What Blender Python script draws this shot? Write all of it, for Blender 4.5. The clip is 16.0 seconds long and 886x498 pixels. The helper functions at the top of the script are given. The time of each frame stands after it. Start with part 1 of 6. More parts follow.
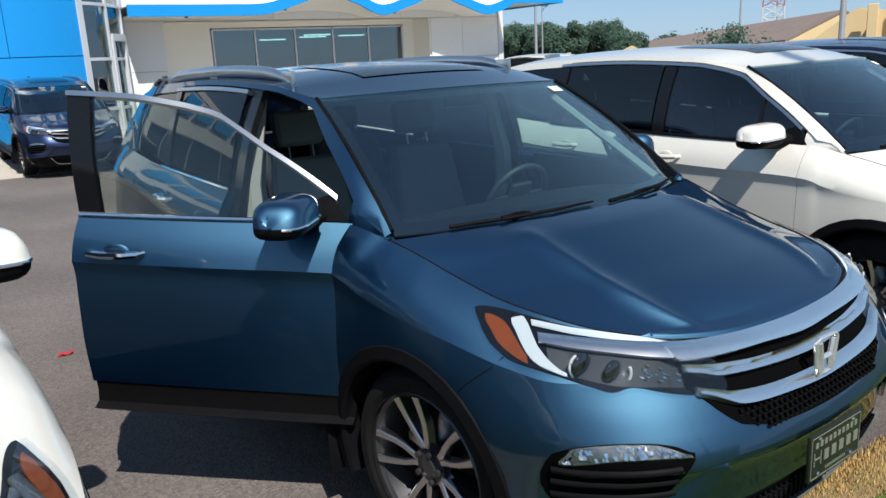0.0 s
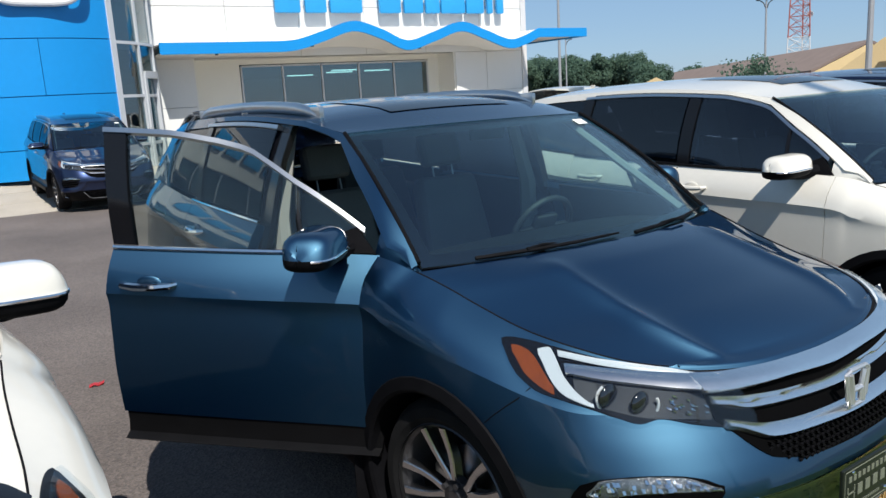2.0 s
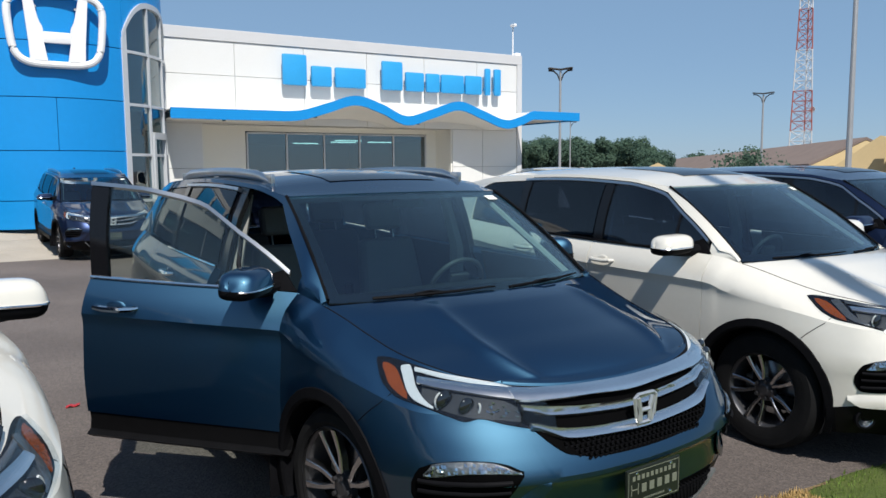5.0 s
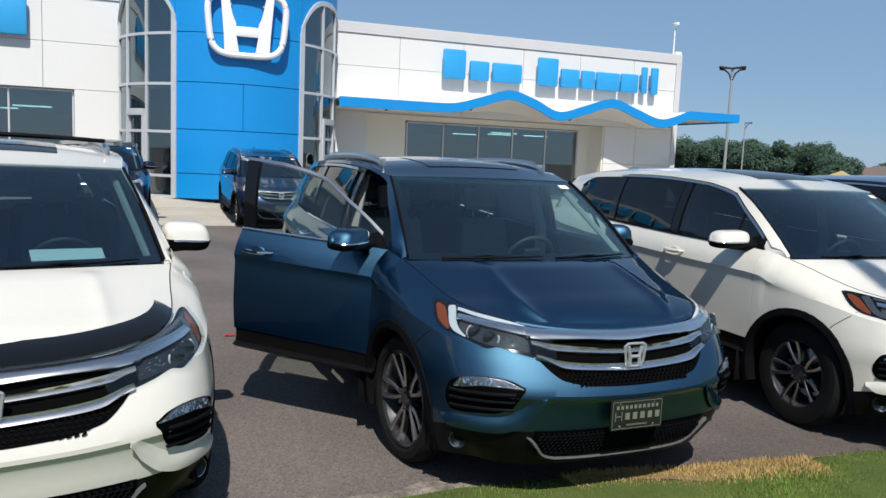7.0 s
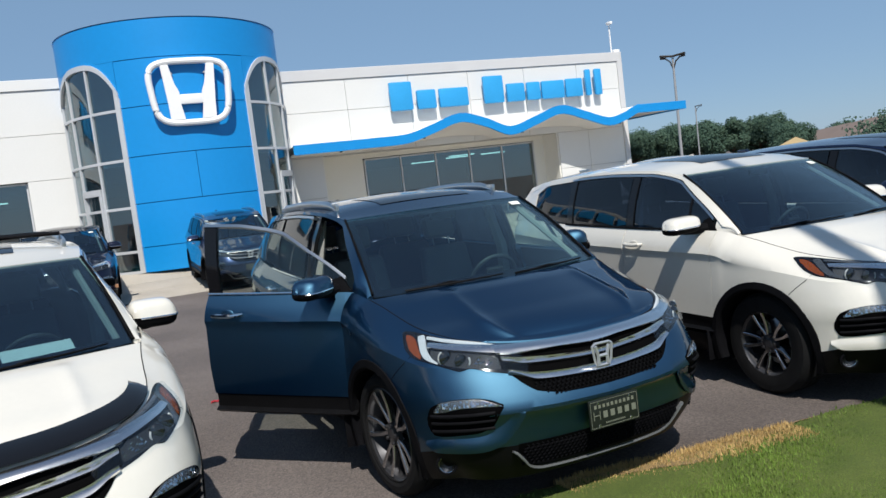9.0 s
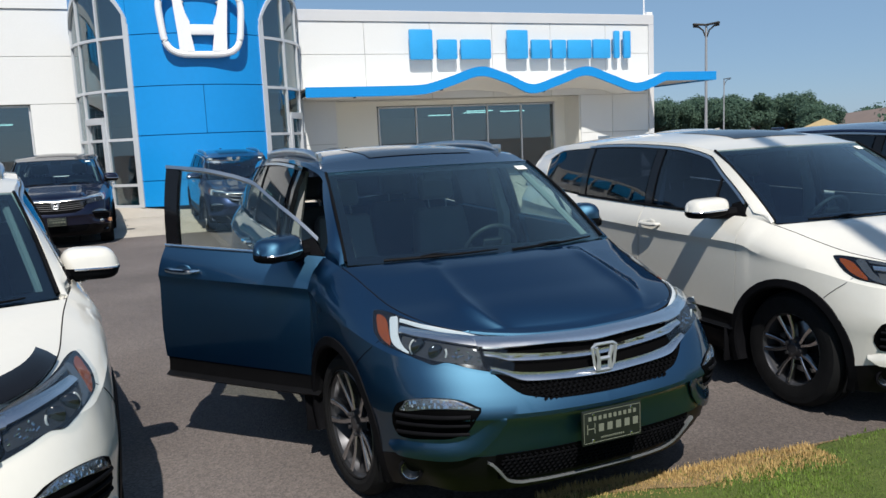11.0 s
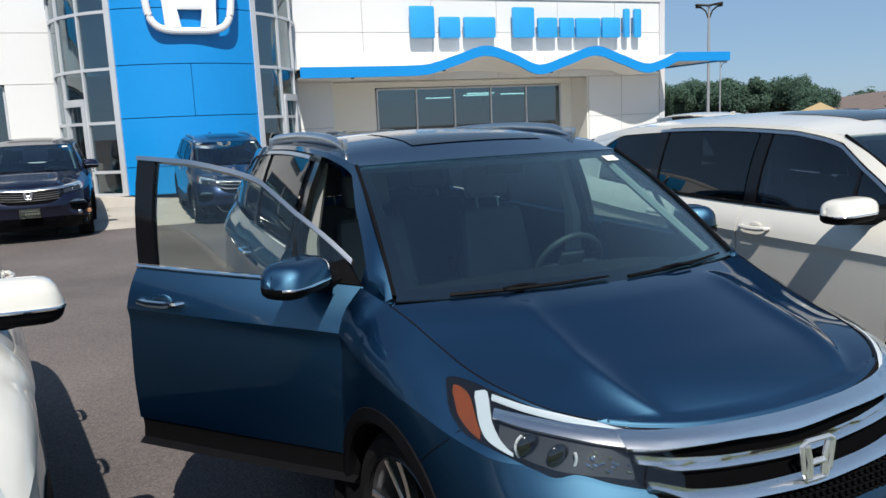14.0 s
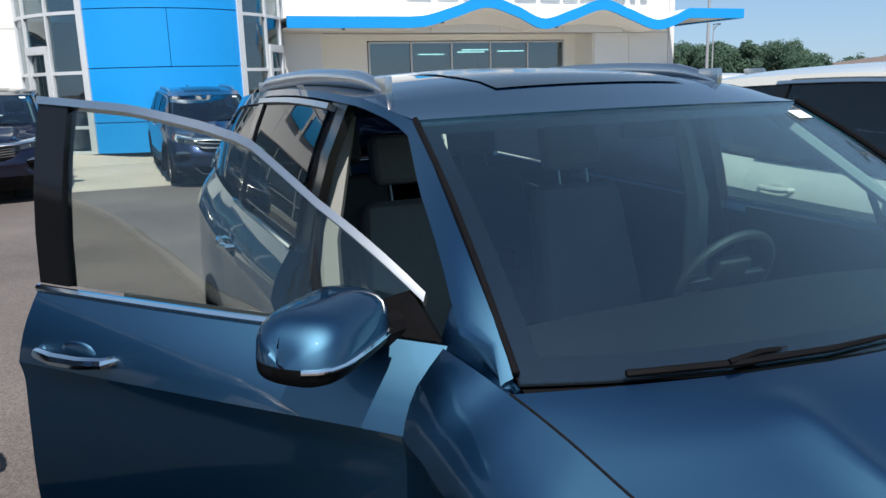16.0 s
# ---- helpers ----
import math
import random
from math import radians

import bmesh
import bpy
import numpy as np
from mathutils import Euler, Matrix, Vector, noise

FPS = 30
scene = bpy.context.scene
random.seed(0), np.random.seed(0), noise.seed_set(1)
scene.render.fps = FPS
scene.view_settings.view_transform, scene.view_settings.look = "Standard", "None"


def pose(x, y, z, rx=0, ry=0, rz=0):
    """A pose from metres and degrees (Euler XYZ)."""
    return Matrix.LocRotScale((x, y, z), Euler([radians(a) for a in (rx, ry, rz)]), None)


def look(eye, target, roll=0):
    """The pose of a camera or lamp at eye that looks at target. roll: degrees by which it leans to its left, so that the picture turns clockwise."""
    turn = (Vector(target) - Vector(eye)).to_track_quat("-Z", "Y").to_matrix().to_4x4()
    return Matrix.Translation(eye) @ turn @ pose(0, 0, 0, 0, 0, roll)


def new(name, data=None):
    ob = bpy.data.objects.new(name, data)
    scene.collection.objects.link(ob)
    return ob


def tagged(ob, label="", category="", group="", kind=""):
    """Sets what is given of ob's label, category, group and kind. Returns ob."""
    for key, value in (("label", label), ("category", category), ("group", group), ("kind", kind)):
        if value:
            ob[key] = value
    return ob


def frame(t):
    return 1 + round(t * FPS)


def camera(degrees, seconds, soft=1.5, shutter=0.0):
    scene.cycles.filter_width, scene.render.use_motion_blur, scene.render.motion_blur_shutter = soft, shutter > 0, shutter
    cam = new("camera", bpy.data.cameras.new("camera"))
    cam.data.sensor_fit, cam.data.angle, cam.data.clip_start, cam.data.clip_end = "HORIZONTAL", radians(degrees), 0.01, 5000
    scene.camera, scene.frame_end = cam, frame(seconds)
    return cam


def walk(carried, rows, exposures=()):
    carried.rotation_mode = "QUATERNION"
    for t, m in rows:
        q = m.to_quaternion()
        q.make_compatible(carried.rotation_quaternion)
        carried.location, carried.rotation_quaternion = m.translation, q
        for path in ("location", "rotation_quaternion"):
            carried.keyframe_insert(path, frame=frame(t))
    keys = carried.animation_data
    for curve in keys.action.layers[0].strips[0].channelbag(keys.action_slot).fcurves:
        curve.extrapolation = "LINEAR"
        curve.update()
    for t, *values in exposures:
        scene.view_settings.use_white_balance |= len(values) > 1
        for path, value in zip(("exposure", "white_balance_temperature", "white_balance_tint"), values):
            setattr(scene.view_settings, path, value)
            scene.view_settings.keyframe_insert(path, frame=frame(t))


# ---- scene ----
cam = camera(59.6, 16.0)
PATH = [
    (0, (-2.257, -1.078, 1.737), (-1.109, 0.489, 1.26), -2.9),
    (0.5, (-2.272, -1.084, 1.742), (-1.203, 0.539, 1.27), -5.2),
    (1, (-2.263, -1.088, 1.738), (-1.175, 0.518, 1.251), -5.6),
    (1.5, (-2.285, -1.094, 1.744), (-1.207, 0.53, 1.297), -5.1),
    (2, (-2.277, -1.098, 1.742), (-1.167, 0.519, 1.349), -3.4),
    (2.5, (-2.318, -1.087, 1.755), (-1.217, 0.551, 1.435), -2.6),
    (3, (-2.406, -1.097, 1.758), (-1.241, 0.504, 1.474), -2.2),
    (3.5, (-2.475, -1.171, 1.753), (-1.254, 0.392, 1.501), -3.0),
    (6, (-2.28, -2.612, 1.746), (-1.315, -0.87, 1.559), 2.7),
    (6.5, (-2.311, -2.858, 1.764), (-1.513, -1.036, 1.555), 1.6),
    (7, (-2.378, -3.102, 1.739), (-1.613, -1.269, 1.505), 2.4),
    (7.5, (-2.348, -3.181, 1.758), (-1.535, -1.372, 1.503), 2.1),
    (8, (-2.333, -3.21, 1.775), (-1.488, -1.408, 1.572), -0.4),
    (8.5, (-2.34, -3.233, 1.769), (-1.531, -1.414, 1.58), -5.9),
    (9, (-2.319, -3.254, 1.769), (-1.497, -1.439, 1.602), -7.0),
    (11.5, (-1.797, -2.448, 1.769), (-1.021, -0.629, 1.473), -2.1),
    (12, (-1.676, -2.128, 1.727), (-0.914, -0.304, 1.425), -2.8),
    (12.5, (-1.621, -1.799, 1.747), (-0.92, 0.045, 1.418), -3.2),
    (13, (-1.722, -1.575, 1.753), (-0.96, 0.241, 1.402), -3.3),
    (13.5, (-1.788, -1.455, 1.757), (-0.994, 0.347, 1.403), -2.7),
    (14, (-1.766, -1.422, 1.772), (-0.966, 0.383, 1.451), -2.6),
    (14.5, (-1.795, -1.275, 1.743), (-1.014, 0.533, 1.394), -2.0),
    (15, (-1.65, -0.866, 1.668), (-0.87, 0.943, 1.328), -1.5),
    (15.5, (-1.576, -0.453, 1.692), (-0.824, 1.364, 1.327), -1.9),
    (16, (-1.515, 0.001, 1.694), (-0.686, 1.772, 1.274), -1.7),
]
walk(cam, [(t, look(eye, target, roll)) for t, eye, target, roll in PATH],
     [(0, 0.47), (1, 0.37), (1.5, 0.38), (2.5, 0.30), (3.5, 0.25), (6, 0.16), (9.2, 0.15), (12.5, 0.18), (14, 0.25), (15, 0.38), (16, 0.50)])

# ---- world, sun, exposure ----
SUN_TO = Vector((-0.24, -0.81, 1.15)).normalized()
world = bpy.data.worlds.new("sky_world")
scene.world = world
world.use_nodes = True
wn = world.node_tree.nodes
sky = wn.new("ShaderNodeTexSky")
sky.sky_type = "NISHITA"
sky.sun_disc = False
sky.sun_elevation = math.asin(SUN_TO.z)
sky.sun_rotation = math.atan2(SUN_TO.x, SUN_TO.y)
sky.altitude, sky.air_density, sky.dust_density, sky.ozone_density = 1200.0, 0.9, 0.7, 3.0
wn["Background"].inputs["Strength"].default_value = 0.085
haze = wn.new("ShaderNodeMix")
haze.data_type = "RGBA"
rise_of, up_z, thin = wn.new("ShaderNodeTexCoord"), wn.new("ShaderNodeSeparateXYZ"), wn.new("ShaderNodeMapRange")
thin.interpolation_type = "SMOOTHSTEP"
thin.inputs[1].default_value, thin.inputs[2].default_value = 0.35, 1.1
thin.inputs[3].default_value, thin.inputs[4].default_value = 0.66, 0.0
world.node_tree.links.new(rise_of.outputs["Generated"], up_z.inputs[0])
world.node_tree.links.new(up_z.outputs[2], thin.inputs[0])
world.node_tree.links.new(thin.outputs[0], haze.inputs[0])
haze.inputs[7].default_value = (2.6, 4.3, 6.5, 1.0)
world.node_tree.links.new(sky.outputs[0], haze.inputs[6])
world.node_tree.links.new(haze.outputs[2], wn["Background"].inputs["Color"])
sun_data = bpy.data.lights.new("sun", "SUN")
sun_data.energy, sun_data.angle, sun_data.color = 4.9, radians(0.53), (1.0, 0.96, 0.90)
sun_ob = new("sun", sun_data)
sun_ob.matrix_world = look((0, 0, 40), Vector((0, 0, 40)) - SUN_TO)


# ---- materials ----
def nodes_of(name):
    m = bpy.data.materials.new(name)
    m.use_nodes = True
    t = m.node_tree
    return m, t.nodes, t.links, t.nodes["Principled BSDF"]


def mat(name, color, rough=0.6, metal=0.0, vary=0.12, scale=6.0, fine=60.0, bump=0.0, coat=0.0, spec=0.5, rvary=0.0, random_tint=0.0, size="Object"):
    """A surface with colour that varies at two scales, and fine relief."""
    m, n, l, p = nodes_of(name)
    tc = n.new("ShaderNodeTexCoord")
    a, b = n.new("ShaderNodeTexNoise"), n.new("ShaderNodeTexNoise")
    for node, sc in ((a, scale), (b, fine)):
        node.inputs["Scale"].default_value = sc
        node.inputs["Detail"].default_value = 5.0
        l.new(tc.outputs[size], node.inputs["Vector"])
    add = n.new("ShaderNodeMath")
    add.operation = "ADD"
    l.new(a.outputs[0], add.inputs[0])
    l.new(b.outputs[0], add.inputs[1])
    rng = n.new("ShaderNodeMapRange")
    rng.inputs[1].default_value, rng.inputs[2].default_value = 0.65, 1.35
    rng.inputs[3].default_value, rng.inputs[4].default_value = 1.0 - vary, 1.0 + vary
    l.new(add.outputs[0], rng.inputs[0])
    last = rng.outputs[0]
    if random_tint:
        info = n.new("ShaderNodeObjectInfo")
        r2 = n.new("ShaderNodeMapRange")
        r2.inputs[3].default_value, r2.inputs[4].default_value = 1.0 - random_tint, 1.0 + random_tint
        l.new(info.outputs["Random"], r2.inputs[0])
        mm = n.new("ShaderNodeMath")
        mm.operation = "MULTIPLY"
        l.new(last, mm.inputs[0])
        l.new(r2.outputs[0], mm.inputs[1])
        last = mm.outputs[0]
    mul = n.new("ShaderNodeVectorMath")
    mul.operation = "SCALE"
    mul.inputs[0].default_value = color
    l.new(last, mul.inputs["Scale"])
    l.new(mul.outputs[0], p.inputs["Base Color"])
    p.inputs["Roughness"].default_value, p.inputs["Metallic"].default_value = rough, metal
    p.inputs["Coat Weight"].default_value, p.inputs["Coat Roughness"].default_value = coat, 0.03
    p.inputs["Specular IOR Level"].default_value = spec
    if rvary:
        r3 = n.new("ShaderNodeMapRange")
        r3.inputs[3].default_value, r3.inputs[4].default_value = max(0.0, rough - rvary), rough + rvary
        l.new(a.outputs[0], r3.inputs[0])
        l.new(r3.outputs[0], p.inputs["Roughness"])
    if bump:
        bp = n.new("ShaderNodeBump")
        bp.inputs["Strength"].default_value, bp.inputs["Distance"].default_value = 1.0, bump
        l.new(b.outputs[0], bp.inputs["Height"])
        l.new(bp.outputs[0], p.inputs["Normal"])
    return m


def glass(name, tint, base=0.045, rough=0.0):
    """Tinted pane: lets light through and mirrors more at a slant."""
    m, n, l, p = nodes_of(name)
    n.remove(p)
    tr, gl, mx, fr, pw, ma = (n.new("ShaderNodeBsdfTransparent"), n.new("ShaderNodeBsdfGlossy"), n.new("ShaderNodeMixShader"), n.new("ShaderNodeLayerWeight"), n.new("ShaderNodeMath"), n.new("ShaderNodeMath"))
    tr.inputs[0].default_value = (*tint, 1)
    gl.inputs[0].default_value = (1, 1, 1, 1)
    gl.inputs["Roughness"].default_value = rough
    fr.inputs["Blend"].default_value = 0.5
    pw.operation, ma.operation = "POWER", "MULTIPLY_ADD"
    pw.inputs[1].default_value = 5.0
    ma.inputs[1].default_value, ma.inputs[2].default_value = 0.5, base
    l.new(fr.outputs["Facing"], pw.inputs[0])
    l.new(pw.outputs[0], ma.inputs[0])
    l.new(ma.outputs[0], mx.inputs[0])
    l.new(tr.outputs[0], mx.inputs[1])
    l.new(gl.outputs[0], mx.inputs[2])
    l.new(mx.outputs[0], n["Material Output"].inputs[0])
    return m


def flake_paint(name, color, metal=0.55, rough=0.33, coat=1.0):
    """Car paint: fine metal flakes under a clear coat."""
    m, n, l, p = nodes_of(name)
    tc = n.new("ShaderNodeTexCoord")
    v = n.new("ShaderNodeTexVoronoi")
    v.inputs["Scale"].default_value = 1400.0
    l.new(tc.outputs["Object"], v.inputs["Vector"])
    dust = n.new("ShaderNodeTexNoise")
    dust.inputs["Scale"].default_value, dust.inputs["Detail"].default_value = 3.0, 6.0
    l.new(tc.outputs["Object"], dust.inputs["Vector"])
    rng = n.new("ShaderNodeMapRange")
    rng.inputs[3].default_value, rng.inputs[4].default_value = 0.85, 1.2
    l.new(v.outputs["Color"], rng.inputs[0])
    mul = n.new("ShaderNodeVectorMath")
    mul.operation = "SCALE"
    mul.inputs[0].default_value = color
    l.new(rng.outputs[0], mul.inputs["Scale"])
    l.new(mul.outputs[0], p.inputs["Base Color"])
    r3 = n.new("ShaderNodeMapRange")
    r3.inputs[3].default_value, r3.inputs[4].default_value = rough - 0.04, rough + 0.06
    l.new(dust.outputs[0], r3.inputs[0])
    l.new(r3.outputs[0], p.inputs["Roughness"])
    p.inputs["Metallic"].default_value = metal
    p.inputs["Specular IOR Level"].default_value = 0.1
    p.inputs["Coat Weight"].default_value, p.inputs["Coat Roughness"].default_value = coat, 0.02
    return m


def blue_paint(name, color, rough, sheen, tight, deep):
    """Metallic paint whose flakes mirror in a soft lobe, over a deep base and under a clear coat."""
    m, n, l, p = nodes_of(name)
    n.remove(p)
    tc, v, rng, mul = n.new("ShaderNodeTexCoord"), n.new("ShaderNodeTexVoronoi"), n.new("ShaderNodeMapRange"), n.new("ShaderNodeVectorMath")
    v.inputs["Scale"].default_value = 1400.0
    l.new(tc.outputs["Object"], v.inputs["Vector"])
    rng.inputs[3].default_value, rng.inputs[4].default_value = 0.8, 1.2
    l.new(v.outputs["Color"], rng.inputs[0])
    mul.operation = "SCALE"
    mul.inputs[0].default_value = color
    l.new(rng.outputs[0], mul.inputs["Scale"])
    flakes, base, coat = n.new("ShaderNodeBsdfAnisotropic"), n.new("ShaderNodeBsdfDiffuse"), n.new("ShaderNodeBsdfAnisotropic")
    flakes.distribution = "BECKMANN"
    flakes.inputs["Roughness"].default_value = rough
    l.new(mul.outputs[0], flakes.inputs["Color"])
    base.inputs["Color"].default_value = (*deep, 1)
    coat.inputs["Roughness"].default_value = 0.02
    coat.inputs["Color"].default_value = (1, 1, 1, 1)
    add, mx = n.new("ShaderNodeAddShader"), n.new("ShaderNodeMixShader")
    fr = n.new("ShaderNodeFresnel")
    fr.inputs["IOR"].default_value = 1.45
    dust, r3 = n.new("ShaderNodeTexNoise"), n.new("ShaderNodeMapRange")
    dust.inputs["Scale"].default_value, dust.inputs["Detail"].default_value = 2.5, 7.0
    l.new(tc.outputs["Object"], dust.inputs["Vector"])
    r3.inputs[3].default_value, r3.inputs[4].default_value = 0.0, 0.05
    l.new(dust.outputs[0], r3.inputs[0])
    l.new(r3.outputs[0], coat.inputs["Roughness"])
    glow, both = n.new("ShaderNodeBsdfAnisotropic"), n.new("ShaderNodeAddShader")
    glow.distribution = "BECKMANN"
    glow.inputs["Roughness"].default_value = tight
    glow.inputs["Color"].default_value = (*sheen, 1)
    l.new(flakes.outputs[0], both.inputs[0])
    l.new(glow.outputs[0], both.inputs[1])
    l.new(both.outputs[0], add.inputs[0])
    l.new(base.outputs[0], add.inputs[1])
    l.new(fr.outputs[0], mx.inputs[0])
    l.new(add.outputs[0], mx.inputs[1])
    l.new(coat.outputs[0], mx.inputs[2])
    l.new(mx.outputs[0], n["Material Output"].inputs[0])
    return m


M_BLUE = blue_paint("steel_blue_paint", (0.004, 0.022, 0.066), 0.60, (0.040, 0.088, 0.108), 0.53, (0.0, 0.001, 0.005))
M_WHITE = mat("white_car_paint", (0.66, 0.635, 0.57), 0.3, 0.0, 0.02, 2.0, 30.0, coat=1.0)
M_NAVY = flake_paint("dark_navy_paint", (0.010, 0.019, 0.052), 0.5, 0.3)
M_BLACKP = flake_paint("black_blue_paint", (0.004, 0.006, 0.020), 0.3, 0.25)
M_PLASTIC = mat("black_plastic", (0.006, 0.006, 0.007), 0.5, 0, 0.25, 12, 300, 0.0001, spec=0.03)
M_APRON = mat("grey_black_plastic", (0.0045, 0.0045, 0.005), 0.4, 0, 0.2, 12, 300, spec=0.12)
M_GLOSSBLACK = mat("gloss_black", (0.006, 0.006, 0.007), 0.12, 0, 0.1, 8, 60, spec=0.35)
M_GRILLE = mat("grille_black", (0.002, 0.002, 0.0022), 0.7, 0, 0.1, 8, 60, spec=0.02)
M_SILVER = mat("silver_paint", (0.58, 0.59, 0.61), 0.34, 0.7, 0.05, 6, 80)
M_DIMCHROME = mat("dim_reflector", (0.035, 0.037, 0.040), 0.12, 0.9, 0.6, 40, 130, 0.004)
M_CHROME = mat("chrome", (0.82, 0.83, 0.84), 0.07, 1.0, 0.03, 4, 40)
M_BAR = mat("polished_bar", (0.93, 0.92, 0.90), 0.24, 1.0, 0.03, 4, 40)
M_SATIN = mat("satin_metal", (0.55, 0.56, 0.57), 0.28, 1.0, 0.05, 6, 80)
M_TRIMSILVER = mat("grey_silver_trim", (0.17, 0.175, 0.18), 0.4, 0.35, 0.06, 6, 80)
M_ALLOY = mat("machined_alloy", (0.50, 0.50, 0.51), 0.26, 1.0, 0.06, 10, 120)
M_GREYALLOY = mat("dark_grey_alloy", (0.06, 0.06, 0.065), 0.35, 0.6, 0.1, 10, 120)
M_TYRE = mat("tyre_rubber", (0.010, 0.010, 0.0105), 0.85, 0, 0.3, 14, 160, 0.0006, spec=0.12)
M_DARK = mat("underbody_black", (0.006, 0.006, 0.007), 0.9, 0, 0.2, 5, 40, spec=0.1)
M_WS = glass("windscreen_glass", (0.82, 0.95, 0.94), 0.125)
M_GLASS = glass("door_glass", (0.84, 0.89, 0.86), 0.045)
M_TINT = glass("tinted_door_glass", (0.26, 0.33, 0.42), 0.07)
M_WSDARK = glass("shaded_windscreen", (0.70, 0.83, 0.86), 0.13)
M_PRIV = glass("privacy_glass", (0.13, 0.16, 0.21), 0.06)
M_LENSDARK = mat("projector_glass", (0.008, 0.010, 0.013), 0.08, 0, 0.1, 20, 60, coat=1.0)
M_LENS = glass("lamp_lens", (0.94, 0.96, 0.97), 0.03)
M_AMBER = mat("amber_lens", (0.19, 0.040, 0.005), 0.25, 0, 0.3, 60, 250, coat=0.3)
M_TURN = mat("ribbed_lamp", (0.20, 0.205, 0.21), 0.2, 0.8, 0.5, 40, 160, 0.004)
M_AMBERCLEAR = mat("pale_amber_lens", (0.40, 0.20, 0.10), 0.3, 0, 0.2, 40, 200, coat=0.4)
M_REFLECTOR = mat("lamp_reflector", (0.42, 0.44, 0.45), 0.2, 1.0, 0.5, 30, 70, 0.007)
M_DRL = mat("white_light_guide", (0.50, 0.53, 0.54), 0.3, 0.0, 0.08, 120, 420, 0.0003, coat=0.5)
M_DULLGUIDE = mat("grey_light_guide", (0.13, 0.135, 0.14), 0.2, 0.6, 0.3, 60, 260, 0.001, coat=0.6)
M_BEZEL = mat("lamp_bezel_grey", (0.020, 0.023, 0.028), 0.6, 0.0, 0.2, 30, 120, spec=0.25)
M_SEAT = mat("grey_beige_leather", (0.15, 0.15, 0.145), 0.55, 0, 0.1, 8, 120, 0.0006)
M_TRIM = mat("dark_grey_trim", (0.028, 0.030, 0.033), 0.6, 0, 0.15, 8, 200, 0.0004)
M_DASH = mat("dark_dash", (0.012, 0.013, 0.014), 0.7, 0, 0.15, 8, 200, 0.0004, spec=0.2)
M_LIGHTTRIM = mat("light_grey_trim", (0.30, 0.30, 0.28), 0.6, 0, 0.08, 8, 200, 0.0003)
M_PAPER = mat("paper", (0.75, 0.77, 0.72), 0.7, 0, 0.05, 20, 100)
M_PLATE = mat("black_plate", (0.012, 0.015, 0.012), 0.35, 0, 0.1, 20, 100)
M_PRINT = mat("pale_print", (0.15, 0.16, 0.12), 0.5, 0, 0.1, 20, 100)
M_BLUEPANEL = mat("blue_cladding", (0.005, 0.250, 0.63), 0.38, 0, 0.04, 0.6, 8)
M_BLUESIGN = mat("blue_sign", (0.03, 0.33, 0.68), 0.4, 0, 0.05, 1.5, 20)
M_STUCCO = mat("white_panel", (0.70, 0.70, 0.68), 0.55, 0, 0.03, 0.5, 30, 0.0006)
M_STUCCO_GREY = mat("pale_grey_coping", (0.58, 0.58, 0.58), 0.5, 0, 0.04, 0.8, 30)
M_CREAM = mat("cream_stucco", (0.76, 0.75, 0.69), 0.7, 0, 0.04, 0.8, 80, 0.001)
M_SEAM = mat("panel_seam", (0.38, 0.38, 0.37), 0.7, 0, 0.1, 3, 40)
M_BLUESEAM = mat("blue_seam", (0.004, 0.10, 0.42), 0.6, 0, 0.1, 3, 40)
M_ALU = mat("aluminium_frame", (0.56, 0.58, 0.60), 0.4, 0.2, 0.05, 4, 60)
M_DARKFRAME = mat("dark_window_frame", (0.08, 0.08, 0.08), 0.4, 0.4, 0.1, 4, 60)
M_SHOPGLASS = glass("shop_glass", (0.36, 0.56, 0.62), 0.16)
M_SIGNWHITE = mat("sign_white", (0.82, 0.82, 0.82), 0.35, 0, 0.03, 2, 30)
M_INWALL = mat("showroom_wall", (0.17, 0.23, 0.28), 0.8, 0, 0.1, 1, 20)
M_POLE = mat("galvanised_pole", (0.42, 0.42, 0.42), 0.5, 0.5, 0.1, 2, 30)
M_BRONZE = mat("dark_bronze", (0.05, 0.045, 0.04), 0.5, 0.3, 0.1, 3, 30)
M_MASTRED = mat("mast_red", (0.35, 0.10, 0.08), 0.6, 0, 0.1, 0.5, 5)
M_MASTWHITE = mat("mast_white", (0.6, 0.6, 0.6), 0.6, 0, 0.1, 0.5, 5)
M_ROOF = mat("brown_shingles", (0.19, 0.145, 0.125), 0.9, 0, 0.12, 0.6, 8)
M_YELLOW = mat("yellow_stucco", (0.62, 0.47, 0.25), 0.85, 0, 0.06, 0.4, 8)
M_BARK = mat("bark", (0.10, 0.075, 0.055), 0.95, 0, 0.3, 2, 14)


def leaf_mat(name, color):
    """Leaves that let some light through."""
    m = mat(name, color, 0.85, 0, 0.25, 0.3, 3, spec=0.15)
    n, l = m.node_tree.nodes, m.node_tree.links
    p = n["Principled BSDF"]
    tr, mx = n.new("ShaderNodeBsdfTranslucent"), n.new("ShaderNodeMixShader")
    l.new(p.inputs["Base Color"].links[0].from_socket, tr.inputs[0])
    mx.inputs[0].default_value = 0.5
    l.new(p.outputs[0], mx.inputs[1])
    l.new(tr.outputs[0], mx.inputs[2])
    l.new(mx.outputs[0], n["Material Output"].inputs[0])
    return m


M_LEAF = leaf_mat("leaves", (0.118, 0.188, 0.132))
M_LEAF2 = leaf_mat("dark_leaves", (0.102, 0.168, 0.121))
M_TAIL = mat("red_lens", (0.45, 0.02, 0.015), 0.2, 0, 0.1, 20, 100, coat=0.6)


